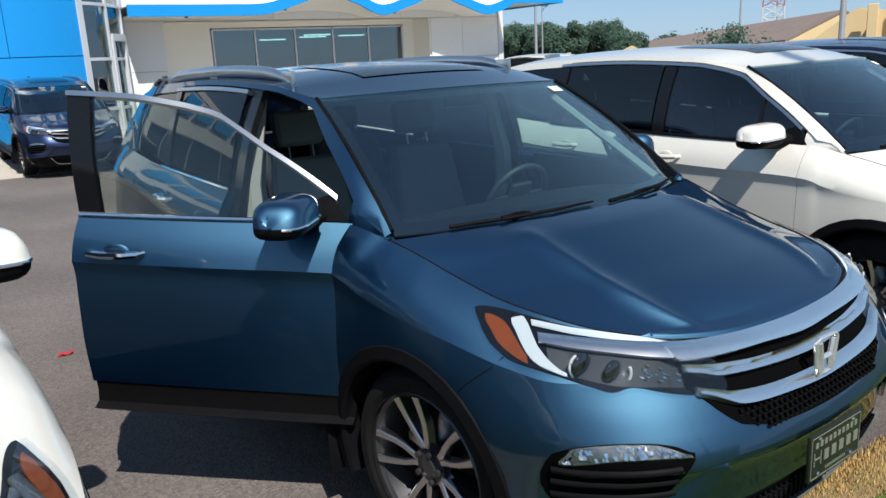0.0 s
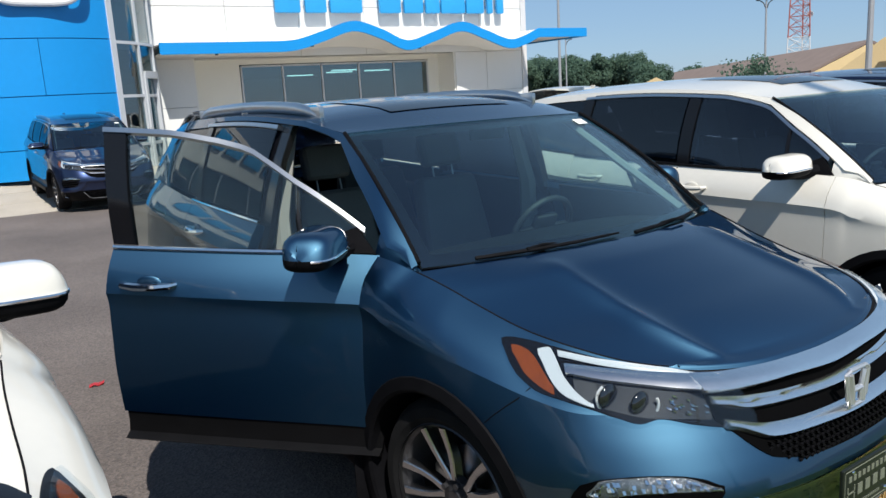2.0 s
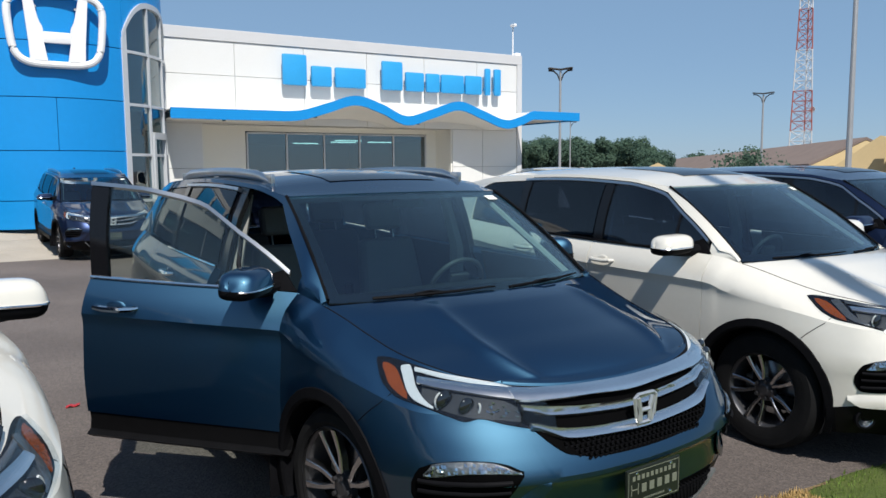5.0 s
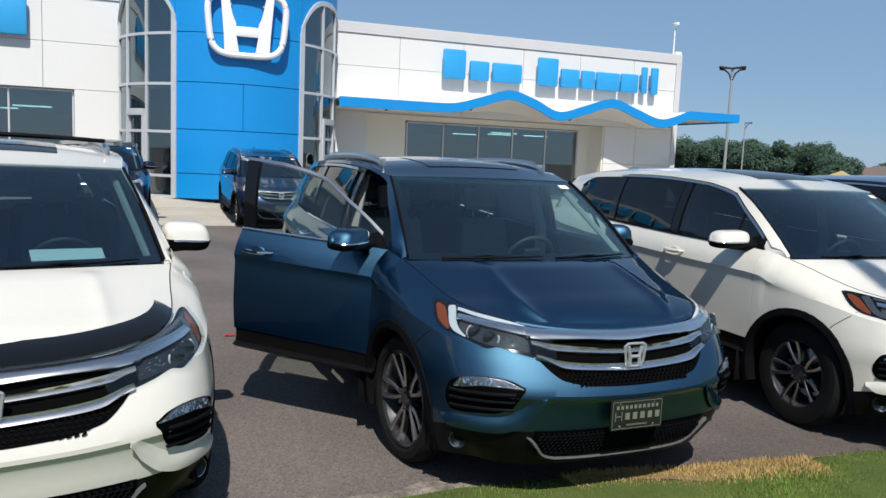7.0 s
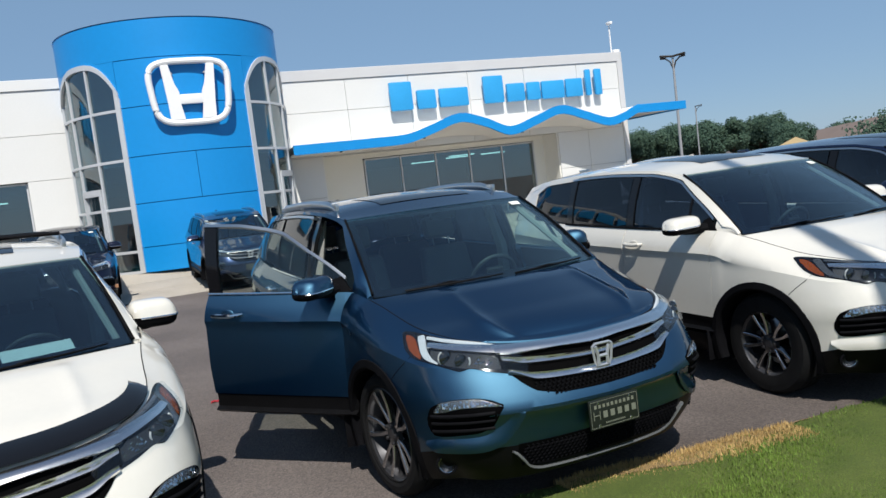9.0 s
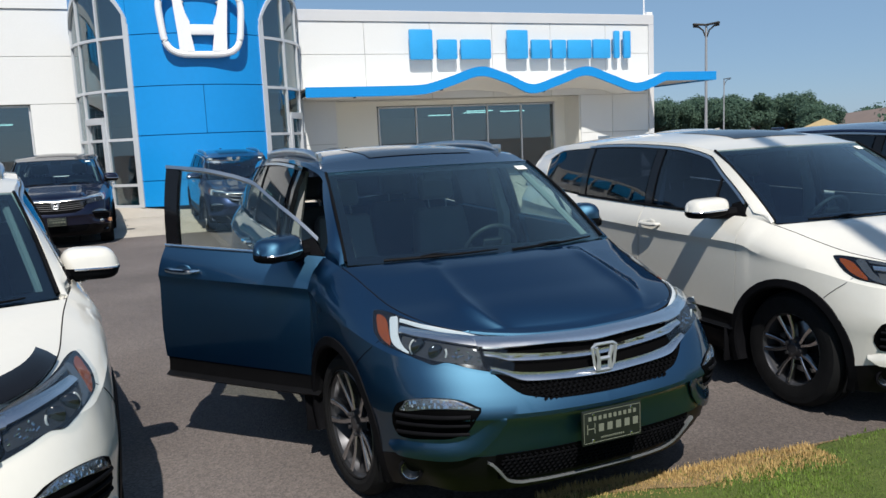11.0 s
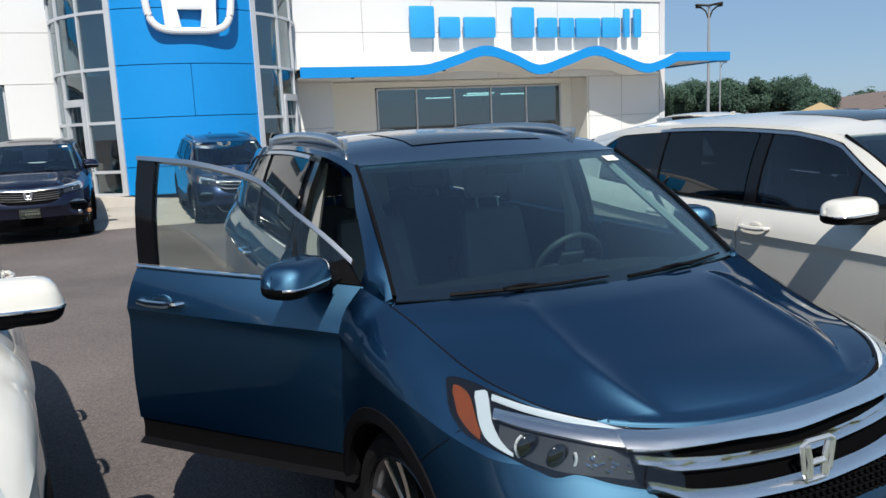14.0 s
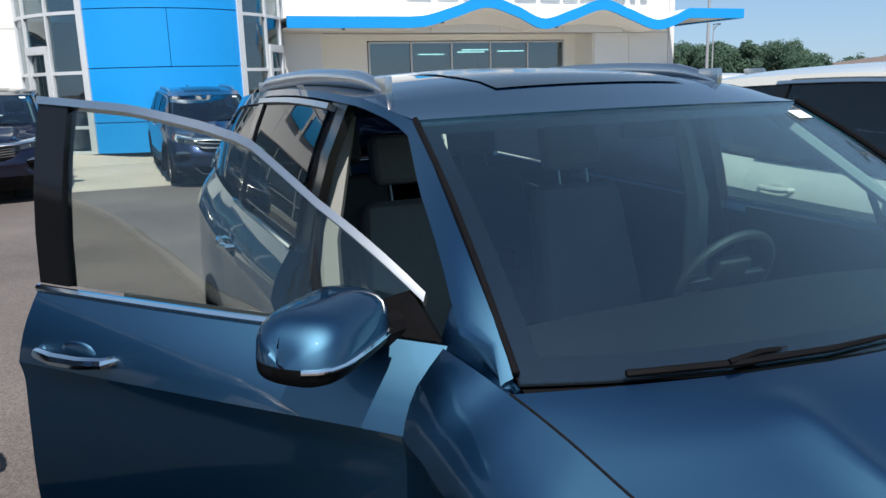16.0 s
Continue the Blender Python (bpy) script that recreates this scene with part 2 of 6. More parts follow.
def ground_mat(name, base, dark, pebble, big=0.35, grain=90.0, bump=0.004, rough=0.9, silt=None):
    """Stones or blades of several tints on a base, with stains."""
    m, n, l, p = nodes_of(name)
    tc = n.new("ShaderNodeTexCoord")
    a, b, c = n.new("ShaderNodeTexNoise"), n.new("ShaderNodeTexVoronoi"), n.new("ShaderNodeTexNoise")
    a.inputs["Scale"].default_value, a.inputs["Detail"].default_value = big, 6.0
    b.inputs["Scale"].default_value = grain
    c.inputs["Scale"].default_value, c.inputs["Detail"].default_value = grain * 0.35, 4.0
    for q in (a, b, c):
        l.new(tc.outputs["Object"], q.inputs["Vector"])
    r1, r2 = n.new("ShaderNodeValToRGB"), n.new("ShaderNodeValToRGB")
    r1.color_ramp.elements[0].position, r1.color_ramp.elements[1].position = 0.35, 0.7
    r1.color_ramp.elements[0].color, r1.color_ramp.elements[1].color = (*dark, 1), (*base, 1)
    r2.color_ramp.elements[0].color, r2.color_ramp.elements[1].color = (0.55, 0.55, 0.55, 1), (*pebble, 1)
    l.new(a.outputs[0], r1.inputs[0])
    l.new(b.outputs["Color"], r2.inputs[0])
    mx = n.new("ShaderNodeMix")
    mx.data_type, mx.blend_type = "RGBA", "MULTIPLY"
    mx.inputs[0].default_value = 0.8
    l.new(r1.outputs[0], mx.inputs[6])
    l.new(r2.outputs[0], mx.inputs[7])
    tone = mx.outputs[2]
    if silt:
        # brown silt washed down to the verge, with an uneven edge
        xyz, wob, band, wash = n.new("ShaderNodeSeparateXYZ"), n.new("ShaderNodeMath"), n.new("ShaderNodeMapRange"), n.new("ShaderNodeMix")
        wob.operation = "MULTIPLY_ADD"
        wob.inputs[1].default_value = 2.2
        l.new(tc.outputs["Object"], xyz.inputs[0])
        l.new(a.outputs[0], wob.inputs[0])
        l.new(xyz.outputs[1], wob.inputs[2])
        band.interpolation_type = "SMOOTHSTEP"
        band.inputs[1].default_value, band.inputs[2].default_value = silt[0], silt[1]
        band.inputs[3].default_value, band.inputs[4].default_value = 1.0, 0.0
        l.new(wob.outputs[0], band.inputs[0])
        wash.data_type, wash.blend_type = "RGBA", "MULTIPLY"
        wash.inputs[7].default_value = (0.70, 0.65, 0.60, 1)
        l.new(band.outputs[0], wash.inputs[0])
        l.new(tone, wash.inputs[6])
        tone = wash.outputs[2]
    l.new(tone, p.inputs["Base Color"])
    p.inputs["Roughness"].default_value = rough
    bp = n.new("ShaderNodeBump")
    bp.inputs["Strength"].default_value, bp.inputs["Distance"].default_value = 0.8, bump
    ad = n.new("ShaderNodeMath")
    l.new(b.outputs["Distance"], ad.inputs[0])
    l.new(c.outputs[0], ad.inputs[1])
    l.new(ad.outputs[0], bp.inputs["Height"])
    l.new(bp.outputs[0], p.inputs["Normal"])
    return m


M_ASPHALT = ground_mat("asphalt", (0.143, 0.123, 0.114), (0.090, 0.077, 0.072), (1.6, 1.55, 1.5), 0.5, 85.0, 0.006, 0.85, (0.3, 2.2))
M_CONCRETE = ground_mat("concrete", (0.52, 0.47, 0.40), (0.42, 0.38, 0.32), (1.1, 1.1, 1.1), 0.8, 140.0, 0.002, 0.85)
M_SOIL = ground_mat("dry_turf", (0.110, 0.150, 0.028), (0.078, 0.120, 0.018), (1.3, 1.2, 1.0), 3.0, 160.0, 0.01, 0.95)
M_DIRT = ground_mat("dry_dirt", (0.30, 0.215, 0.105), (0.20, 0.15, 0.07), (1.4, 1.3, 1.2), 6.0, 150.0, 0.008, 0.95)
M_GRAVEL = ground_mat("pale_gravel", (0.27, 0.24, 0.20), (0.13, 0.115, 0.10), (1.5, 1.45, 1.4), 9.0, 70.0, 0.01, 0.95)
M_GRASS = mat("grass_blades", (0.118, 0.190, 0.024), 0.7, 0, 0.3, 1.5, 12)
M_STRAW = mat("dry_blades", (0.46, 0.31, 0.12), 0.8, 0, 0.25, 2, 12)


# ---- building blocks ----
def finish(bm, smooth=True, angle=35.0):
    bm.normal_update()
    if smooth:
        for f in bm.faces:
            f.smooth = True
        for e in bm.edges:
            if len(e.link_faces) == 2 and e.calc_face_angle(0.0) > radians(angle):
                e.smooth = False


def part(name, bm, material, parent=None, label="", smooth=True, angle=35.0):
    finish(bm, smooth, angle)
    me = bpy.data.meshes.new(name)
    bm.to_mesh(me)
    bm.free()
    me.materials.append(material)
    ob = new(name, me)
    if parent is not None:
        ob.parent = parent
    if label:
        tagged(ob, label)
    return ob


def share(name, mesh, parent, m):
    """One more object on a mesh that is there already."""
    ob = new(name, mesh)
    ob.parent = parent
    ob.matrix_basis = m
    return ob


def thing(name, label, category, m=None, group="", kind=""):
    ob = new(name)
    ob.empty_display_size = 0.2
    if m is not None:
        ob.matrix_basis = m
    return tagged(ob, label, category, group, kind)


def box(bm, x0, x1, y0, y1, z0, z1, m=None, bevel=0.0, seg=2):
    r = bmesh.ops.create_cube(bm, size=1.0)
    vs = r["verts"]
    for v in vs:
        v.co = Vector(((x0 + x1) / 2 + v.co.x * (x1 - x0), (y0 + y1) / 2 + v.co.y * (y1 - y0), (z0 + z1) / 2 + v.co.z * (z1 - z0)))
    if bevel:
        es = list({e for v in vs for e in v.link_edges})
        out = bmesh.ops.bevel(bm, geom=es, offset=bevel, segments=seg, affect="EDGES", profile=0.6)
        vs = list({v for f in out["faces"] for v in f.verts} | {v for v in vs if v.is_valid})
    if m is not None:
        for v in vs:
            v.co = m @ v.co
    return vs


def boxed(x0, x1, y0, y1, z0, z1, bevel=0.0, seg=2):
    bm = bmesh.new()
    box(bm, x0, x1, y0, y1, z0, z1, None, bevel, seg)
    return bm


def grid(bm, rows, keep=None, flip=False, close=False):
    """A sheet of quads through rows of points; keep(i, j) says which faces to make."""
    vv = [[bm.verts.new(p) for p in r] for r in rows]
    n = len(rows[0])
    for i in range(len(rows) - 1):
        for j in range(n if close else n - 1):
            if keep and not keep(i, j):
                continue
            k = (j + 1) % n
            q = (vv[i][j], vv[i][k], vv[i + 1][k], vv[i + 1][j])
            bm.faces.new(q[::-1] if flip else q)
    bmesh.ops.delete(bm, geom=[v for r in vv for v in r if not v.link_faces], context="VERTS")


def thicken(bm, d):
    """Give an open sheet a thickness inwards."""
    bm.normal_update()
    bmesh.ops.solidify(bm, geom=bm.faces[:], thickness=d)


def tube(bm, pts, r, seg=8, caps=True, flat=1.0):
    """A round bar along points; flat squeezes it upright."""
    pts = [Vector(p) for p in pts]
    rows = []
    for i, p in enumerate(pts):
        d = (pts[min(i + 1, len(pts) - 1)] - pts[max(i - 1, 0)]).normalized()
        up = Vector((0, 0, 1)) if abs(d.z) < 0.95 else Vector((0, 1, 0))
        s = d.cross(up).normalized()
        u = s.cross(d).normalized()
        ri = r[i] if isinstance(r, (list, tuple)) else r
        rows.append([p + s * ri * math.cos(a) + u * ri * flat * math.sin(a) for a in [2 * math.pi * k / seg for k in range(seg)]])
    grid(bm, rows, close=True)
    if caps:
        bm.verts.ensure_lookup_table()
        for r0 in (rows[0], rows[-1]):
            vs = [bm.verts.new(p) for p in r0]
            bm.faces.new(vs)
    bmesh.ops.remove_doubles(bm, verts=bm.verts[:], dist=1e-6)
    bmesh.ops.recalc_face_normals(bm, faces=bm.faces[:])


def lathe(bm, prof, seg=40, axis="x"):
    """Turn a profile of (radius, along) round the x axis."""
    rows = []
    for k in range(seg):
        a = 2 * math.pi * k / seg
        rows.append([(h, r * math.cos(a), r * math.sin(a)) if axis == "x" else (r * math.cos(a), r * math.sin(a), h) for r, h in prof])
    rows.append(rows[0])
    grid(bm, rows)
    bmesh.ops.remove_doubles(bm, verts=bm.verts[:], dist=1e-5)
    bmesh.ops.recalc_face_normals(bm, faces=bm.faces[:])


def spline_at(c, t):
    c = np.array(c, float)
    t = np.asarray(t, float)
    i = np.clip(t.astype(int), 0, len(c) - 2)
    f = (t - i)[:, None]
    p0, p1, p2, p3 = c[np.maximum(i - 1, 0)], c[i], c[i + 1], c[np.minimum(i + 2, len(c) - 1)]
    return 0.5 * (2 * p1 + (p2 - p0) * f + (2 * p0 - 5 * p1 + 4 * p2 - p3) * f**2 + (3 * p1 - p0 - 3 * p2 + p3) * f**3)


def ease(y, ys, vs):
    """A smooth function through (ys, vs)."""
    t = np.interp(y, ys, range(len(ys)))
    return float(spline_at(np.array(vs, float)[:, None], [t])[0, 0])


# ---- cars ----
from mathutils.bvhtree import BVHTree

# half of the plan at the widest height, and of the line where hood, pillars and windows begin
PLAN = [(0, 0), (0.30, 0.012), (0.55, 0.06), (0.72, 0.15), (0.84, 0.30), (0.905, 0.48), (0.95, 0.70), (0.978, 0.95), (0.99, 1.2), (0.995, 1.36),
        (1.0, 1.9), (1.0, 2.43), (1.0, 3.0), (0.995, 3.45), (0.985, 3.95), (0.95, 4.45), (0.87, 4.74), (0.60, 4.90), (0, 4.945)]
TOP = [(0, 0.165, 0.895), (0.28, 0.18, 0.905), (0.50, 0.25, 0.925), (0.635, 0.36, 0.945), (0.715, 0.51, 0.972), (0.76, 0.69, 1.0), (0.788, 0.88, 1.045),
       (0.812, 1.03, 1.088), (0.842, 1.17, 1.125), (0.885, 1.36, 1.165), (0.915, 1.9, 1.175), (0.92, 2.43, 1.185), (0.915, 3.0, 1.20), (0.905, 3.45, 1.215),
       (0.88, 3.95, 1.245), (0.83, 4.42, 1.27), (0.74, 4.68, 1.26), (0.5, 4.80, 1.23), (0, 4.85, 1.21)]
F_LEV = [0, 0.1, 0.22, 0.34, 0.5, 0.65, 0.83, 0.94, 1.0]
SIDE_IN = [0.11, 0.035, 0.000, 0.003, 0.006, 0.008, 0.010, 0.011, 0.0]
FRONT_IN = [0.15, 0.088, 0.050, 0.036, 0.018, 0.0, 0.052, 0.098, 0.125]
STEP = 8
HUBS = (0.945, 3.765)
HUB_Z, TYRE_R, ARCH_R = 0.366, 0.366, 0.418
ROOF_Y = (1.894, 2.2, 2.8, 3.4, 4.0, 4.45, 4.62)
ROOF_X = (0.70, 0.735, 0.75, 0.745, 0.72, 0.67, 0.63)
ROOF_Z = (1.60, 1.655, 1.685, 1.68, 1.655, 1.60, 1.55)


def side_rows():
    """Rows of points over half the lower body, from the sill up, each from the nose to the tail."""
    n = (len(PLAN) - 1) * STEP + 1
    t = np.linspace(0, len(PLAN) - 1, n)
    plan, top = spline_at(PLAN, t), spline_at(TOP, t)
    tang = np.gradient(plan, axis=0)
    tang /= np.linalg.norm(tang, axis=1)[:, None]
    inn = np.stack([-tang[:, 1], tang[:, 0]], 1)
    w = np.clip(np.abs(inn[:, 1]), 0, 1) ** 1.5
    zc = top[:, 2] - (0.165 * (1 - w) + 0.085 * w)
    k = (len(F_LEV) - 1) * 3 + 1
    lev = spline_at(np.array([F_LEV, SIDE_IN, FRONT_IN]).T, np.linspace(0, len(F_LEV) - 1, k))
    rows = []
    for f, si, fi in lev:
        zz = 0.215 + (zc - 0.215) * f
        nose = np.clip(1 - plan[:, 1] / 0.56, 0, 1) * (plan[:, 1] < 2)
        zz = zz + 0.075 * np.minimum(1, 2.2 * nose) * math.sin(math.pi * min(1.0, f / 0.62)) ** 0.8
        near = np.minimum(np.hypot(plan[:, 1] - HUBS[0], zz - HUB_Z), np.hypot(plan[:, 1] - HUBS[1], zz - HUB_Z))
        flare = np.clip((0.66 - near) / 0.2, 0, 1)
        flare = flare * flare * (3 - 2 * flare)
        fade = np.clip((plan[:, 1] - 0.85) / 0.5, 0, 1) if f > 0.66 else 1.0
        off = si * fade * (1 - w) * (1 - 0.9 * flare) + fi * w ** 0.55
        xy = plan + inn * off[:, None]
        rows.append(np.column_stack([np.maximum(xy[:, 0], 0) * (np.arange(n) > 0) * (np.arange(n) < n - 1), xy[:, 1], zz]))
    crease = rows[-1]
    for g in (0.2, 0.4, 0.6, 0.8, 1.0):
        p = crease * (1 - g) + top * g
        bul = (0.012 + 0.026 * np.clip((1.42 - crease[:, 1]) / 0.3, 0, 1) * np.clip((crease[:, 1] - 0.55) / 0.35, 0, 1)) * math.sin(math.pi * g)
        p = p.copy()
        p[:, :2] -= inn * bul[:, None]
        p[0, 0] = p[-1, 0] = 0
        rows.append(p)
    return np.array(rows)


SIDE = side_rows()
NR, NC = SIDE.shape[:2]
R_SILL, R_CLAD = 6, 10
C_D0, C_D1, C_D2 = 9 * STEP, 11 * STEP, 13 * STEP


def arched(rows):
    """Pull the points next to the wheel arches onto the arch; says which faces stay."""
    out = rows.copy()
    keep = np.ones((NR - 1, NC - 1), bool)
    for hub in HUBS:
        cy = (rows[:-1, :-1, 1] + rows[1:, 1:, 1]) / 2 - hub
        cz = (rows[:-1, :-1, 2] + rows[1:, 1:, 2]) / 2 - HUB_Z
        ax = rows[:-1, :-1, 0] > 0.6
        gone = (np.hypot(cy, cz) < ARCH_R) & ax
        keep &= ~gone
        for i in range(NR):
            for j in range(NC):
                near = gone[max(i - 1, 0):i + 1, max(j - 1, 0):j + 1]
                if near.any() and not near.all():
                    d = np.array([rows[i, j, 1] - hub, rows[i, j, 2] - HUB_Z])
                    r = np.linalg.norm(d)
                    if abs(r - ARCH_R) < 0.07:
                        out[i, j, 1:] = np.array([hub, HUB_Z]) + d / r * ARCH_R
    return out, keep


ARCHED, KEEP = arched(SIDE)


def mirrored(rows, s):
    r = np.array(rows, float).copy()
    r[..., 0] *= s
    return r


def top_line(y):
    """Height and half-width of the roof's edge, or of the windscreen's side in front of it."""
    if y >= ROOF_Y[0]:
        return ease(y, ROOF_Y, ROOF_X), ease(y, ROOF_Y, ROOF_Z)
    f = max(0.0, (y - 1.17) / (ROOF_Y[0] - 1.17))
    return 0.815 + (0.70 - 0.815) * f + 0.012 * math.sin(math.pi * f), 1.13 + (1.60 - 1.13) * f + 0.035 * math.sin(math.pi * f)


BELT_Y = [p[1] for p in TOP[8:16]]


def belt(y):
    return ease(y, BELT_Y, [p[0] for p in TOP[8:16]]), ease(y, BELT_Y, [p[2] for p in TOP[8:16]])


def glass_x(y, z):
    """Half-width of the glasshouse at a height."""
    (xb, zb), (xr, zr) = belt(y), top_line(y)
    h = (z - zb) / max(zr - zb, 0.02)
    return xb - 0.008 + (xr - xb + 0.008) * h + 0.022 * math.sin(math.pi * min(max(h, 0), 1))


def win_top(y):
    return top_line(y)[1] - (0.05 if y > 2.0 else 0.05 + 0.035 * min(1, (2.0 - y) / 0.3))


def strip_rows(y0, y1, lo, hi, n=16, k=5, inset=0.0):
    """Points on the glasshouse's side between two heights."""
    ys = np.linspace(y0, y1, n)
    return [[(glass_x(y, z) - inset, y, z) for y in ys for z in [lo(y) + (hi(y) - lo(y)) * i / (k - 1)]] for i in range(k)]


def side_strip(name, s, y0, y1, lo, hi, material, parent, inset=0.0, thick=0.006, n=16, origin=None, label=""):
    bm = bmesh.new()
    grid(bm, mirrored(strip_rows(y0, y1, lo, hi, n, 5, inset), s) - np.array(origin if origin else (0, 0, 0)), flip=s < 0)
    thicken(bm, thick)
    return part(name, bm, material, parent, label)


def wheel_meshes():
    """Tyre, rim, spokes, disc and cap round the x axis, the outer face towards -x."""
    bm = bmesh.new()
    w, r = 0.1225, TYRE_R
    prof = [(0.272, -w + 0.012), (0.30, -w - 0.002), (0.335, -w), (r - 0.018, -w + 0.014), (r - 0.004, -w + 0.035)]
    for k, g in enumerate((-0.05, 0.0, 0.05)):
        prof += [(r, g - 0.012), (r, g - 0.005), (r - 0.009, g - 0.004), (r - 0.009, g + 0.004), (r, g + 0.005), (r, g + 0.012)]
    prof += [(r - 0.004, w - 0.035), (r - 0.018, w - 0.014), (0.335, w), (0.30, w), (0.272, w - 0.012), (0.26, 0.0), (0.272, -w + 0.012)]
    lathe(bm, prof, 56)
    tyre = bm
    bm = bmesh.new()
    lathe(bm, [(0.273, -w + 0.004), (0.278, -w + 0.010), (0.273, -w + 0.018), (0.257, -w + 0.03), (0.245, -0.03), (0.225, 0.03), (0.245, 0.1), (0.262, 0.11)], 56)
    rim = bm
    bm = bmesh.new()
    for i in range(5):
        for side in (-1, 1):
            a0 = 2 * math.pi * i / 5
            rows = []
            for f in np.linspace(0, 1, 6):
                rr = 0.045 + (0.26 - 0.045) * f
                a = a0 + side * (0.30 - 0.10 * f) * (0.35 + 0.65 * min(1, f * 2.2))
                hw = 0.016 - 0.004 * math.sin(math.pi * f) + 0.003 * f
                h = -w + 0.012 + 0.03 * (1 - f) ** 2 + 0.012 * math.sin(math.pi * f)
                c, t = Vector((0, math.cos(a), math.sin(a))), Vector((0, -math.sin(a), math.cos(a)))
                sec = [(-hw, 0.035), (-hw * 0.9, 0.004), (-hw * 0.6, 0), (hw * 0.6, 0), (hw * 0.9, 0.004), (hw, 0.035)]
                rows.append([c * rr + t * q + Vector((h + d, 0, 0)) for q, d in sec])
            grid(bm, rows)
    bmesh.ops.recalc_face_normals(bm, faces=bm.faces[:])
    spokes = bm
    bm = bmesh.new()
    lathe(bm, [(0.0, -w + 0.028), (0.03, -w + 0.029), (0.036, -w + 0.034), (0.07, -w + 0.042), (0.075, -w + 0.07)], 24)
    for i in range(5):
        a = 2 * math.pi * (i + 0.5) / 5
        mm = Matrix.Translation((-w + 0.036, 0.056 * math.cos(a), 0.056 * math.sin(a))) @ Matrix.Rotation(radians(90), 4, "Y")
        bmesh.ops.create_cone(bm, cap_ends=True, segments=8, radius1=0.011, radius2=0.010, depth=0.03, matrix=mm)
    cap = bm
    bm = bmesh.new()
    lathe(bm, [(0.0, 0.0), (0.165, 0.0), (0.168, 0.012), (0.165, 0.025), (0.0, 0.025)], 32)
    box(bm, -0.03, 0.05, 0.07, 0.17, -0.06, 0.06, None, 0.01)
    return tyre, rim, spokes, cap, bm


WHEEL, SIDEWALL = [], []


def add_wheel(parent, x, y, s, steer=0.0, small=1.0):
    """A wheel: tyre with rim, spokes, cap and brake disc."""
    m = pose(x, y, HUB_Z, 0, 0, (0 if s < 0 else 180) + steer)
    if not WHEEL:
        t, r, sp, c, d = wheel_meshes()
        w = part("wheel", t, M_TYRE, parent, "black rubber tyre on an alloy wheel", angle=25)
        w.matrix_basis = m
        subs = [part("rim", r, M_GREYALLOY, w, "dark grey alloy rim"), part("spokes", sp, M_ALLOY, w, "machined silver twin spokes", angle=30),
                part("hub_cap", c, M_GREYALLOY, w), part("brake_disc", d, M_SATIN, w)]
        bm = bmesh.new()
        lathe(bm, [(0.228, -0.112), (0.234, -0.119), (0.262, -0.124), (0.300, -0.1245)], 56)
        sw = part("sidewall", bm, M_TYRE, w)
        SIDEWALL.append(sw.data)
        bpy.data.objects.remove(sw)
        WHEEL.extend([w.data] + [(o.name.split(".")[0], o.data) for o in subs])
        return
    w = share("wheel", WHEEL[0], parent, m)
    tagged(w, "black rubber tyre on an alloy wheel")
    for nm, me in WHEEL[1:]:
        share(nm, me, w, Matrix.Diagonal((1, small, small, 1)) if nm in ("spokes", "rim") else Matrix())
    if small < 1:
        tagged(share("sidewall", SIDEWALL[0], w, Matrix()), "deep black sidewall")


BODY_BVH = []


def body_bvh():
    if not BODY_BVH:
        bm = bmesh.new()
        for s in (-1, 1):
            grid(bm, mirrored(SIDE, s), flip=s < 0)
        BODY_BVH.append(BVHTree.FromBMesh(bm))
        bm.free()
    return BODY_BVH[0]


def on_body(q, z, a, out):
    """The point of the body that the way from the front, turned by a degrees, meets at (q, z); out: metres proud of it."""
    c, s = math.cos(radians(a)), math.sin(radians(a))
    d, e = Vector((s, c, 0)), Vector((c, -s, 0))
    hit = body_bvh().ray_cast(e * q + Vector((0, 0, z)) - d * 3, d, 6)
    p = hit[0] if hit[0] is not None else e * q + Vector((0, 0, z))
    n = hit[1] if hit[0] is not None else -d
    if n.dot(d) > 0:
        n = -n
    return p + (n - d).normalized() * out


def patch(name, qs, lo, hi, a, out, material, parent, thick=0.008, k=7, n=24, both=True, label="", dome=0.0, tilt=0.0):
    """A piece of trim that lies on the front: between two heights along q. Made for one side and mirrored."""
    obs = []
    q = np.linspace(qs[0], qs[-1], n)
    t = np.interp(q, qs, range(len(qs)))
    l, h = spline_at(np.array(lo, float)[:, None], t)[:, 0], spline_at(np.array(hi, float)[:, None], t)[:, 0]
    rows = np.array([[on_body(q[j], l[j] + (h[j] - l[j]) * i / (k - 1), a, out + tilt * (1 - i / (k - 1)) + dome * math.sin(math.pi * i / (k - 1))) for j in range(n)] for i in range(k)])
    for s in ((-1, 1) if both else (-1,)):
        r = rows.copy()
        if s > 0:
            r[..., 0] *= -1
        bm = bmesh.new()
        grid(bm, r, flip=s > 0)
        thicken(bm, thick)
        obs.append(part(name, bm, material, parent, label))
    return obs


def panel(name, rows, keep, s, material, parent, thick=0.012, origin=(0, 0, 0), label="", angle=20):
    bm = bmesh.new()
    grid(bm, mirrored(rows, s) - np.array(origin), keep=keep, flip=s < 0)
    if thick:
        thicken(bm, thick)
    return part(name, bm, material, parent, label, True, angle)


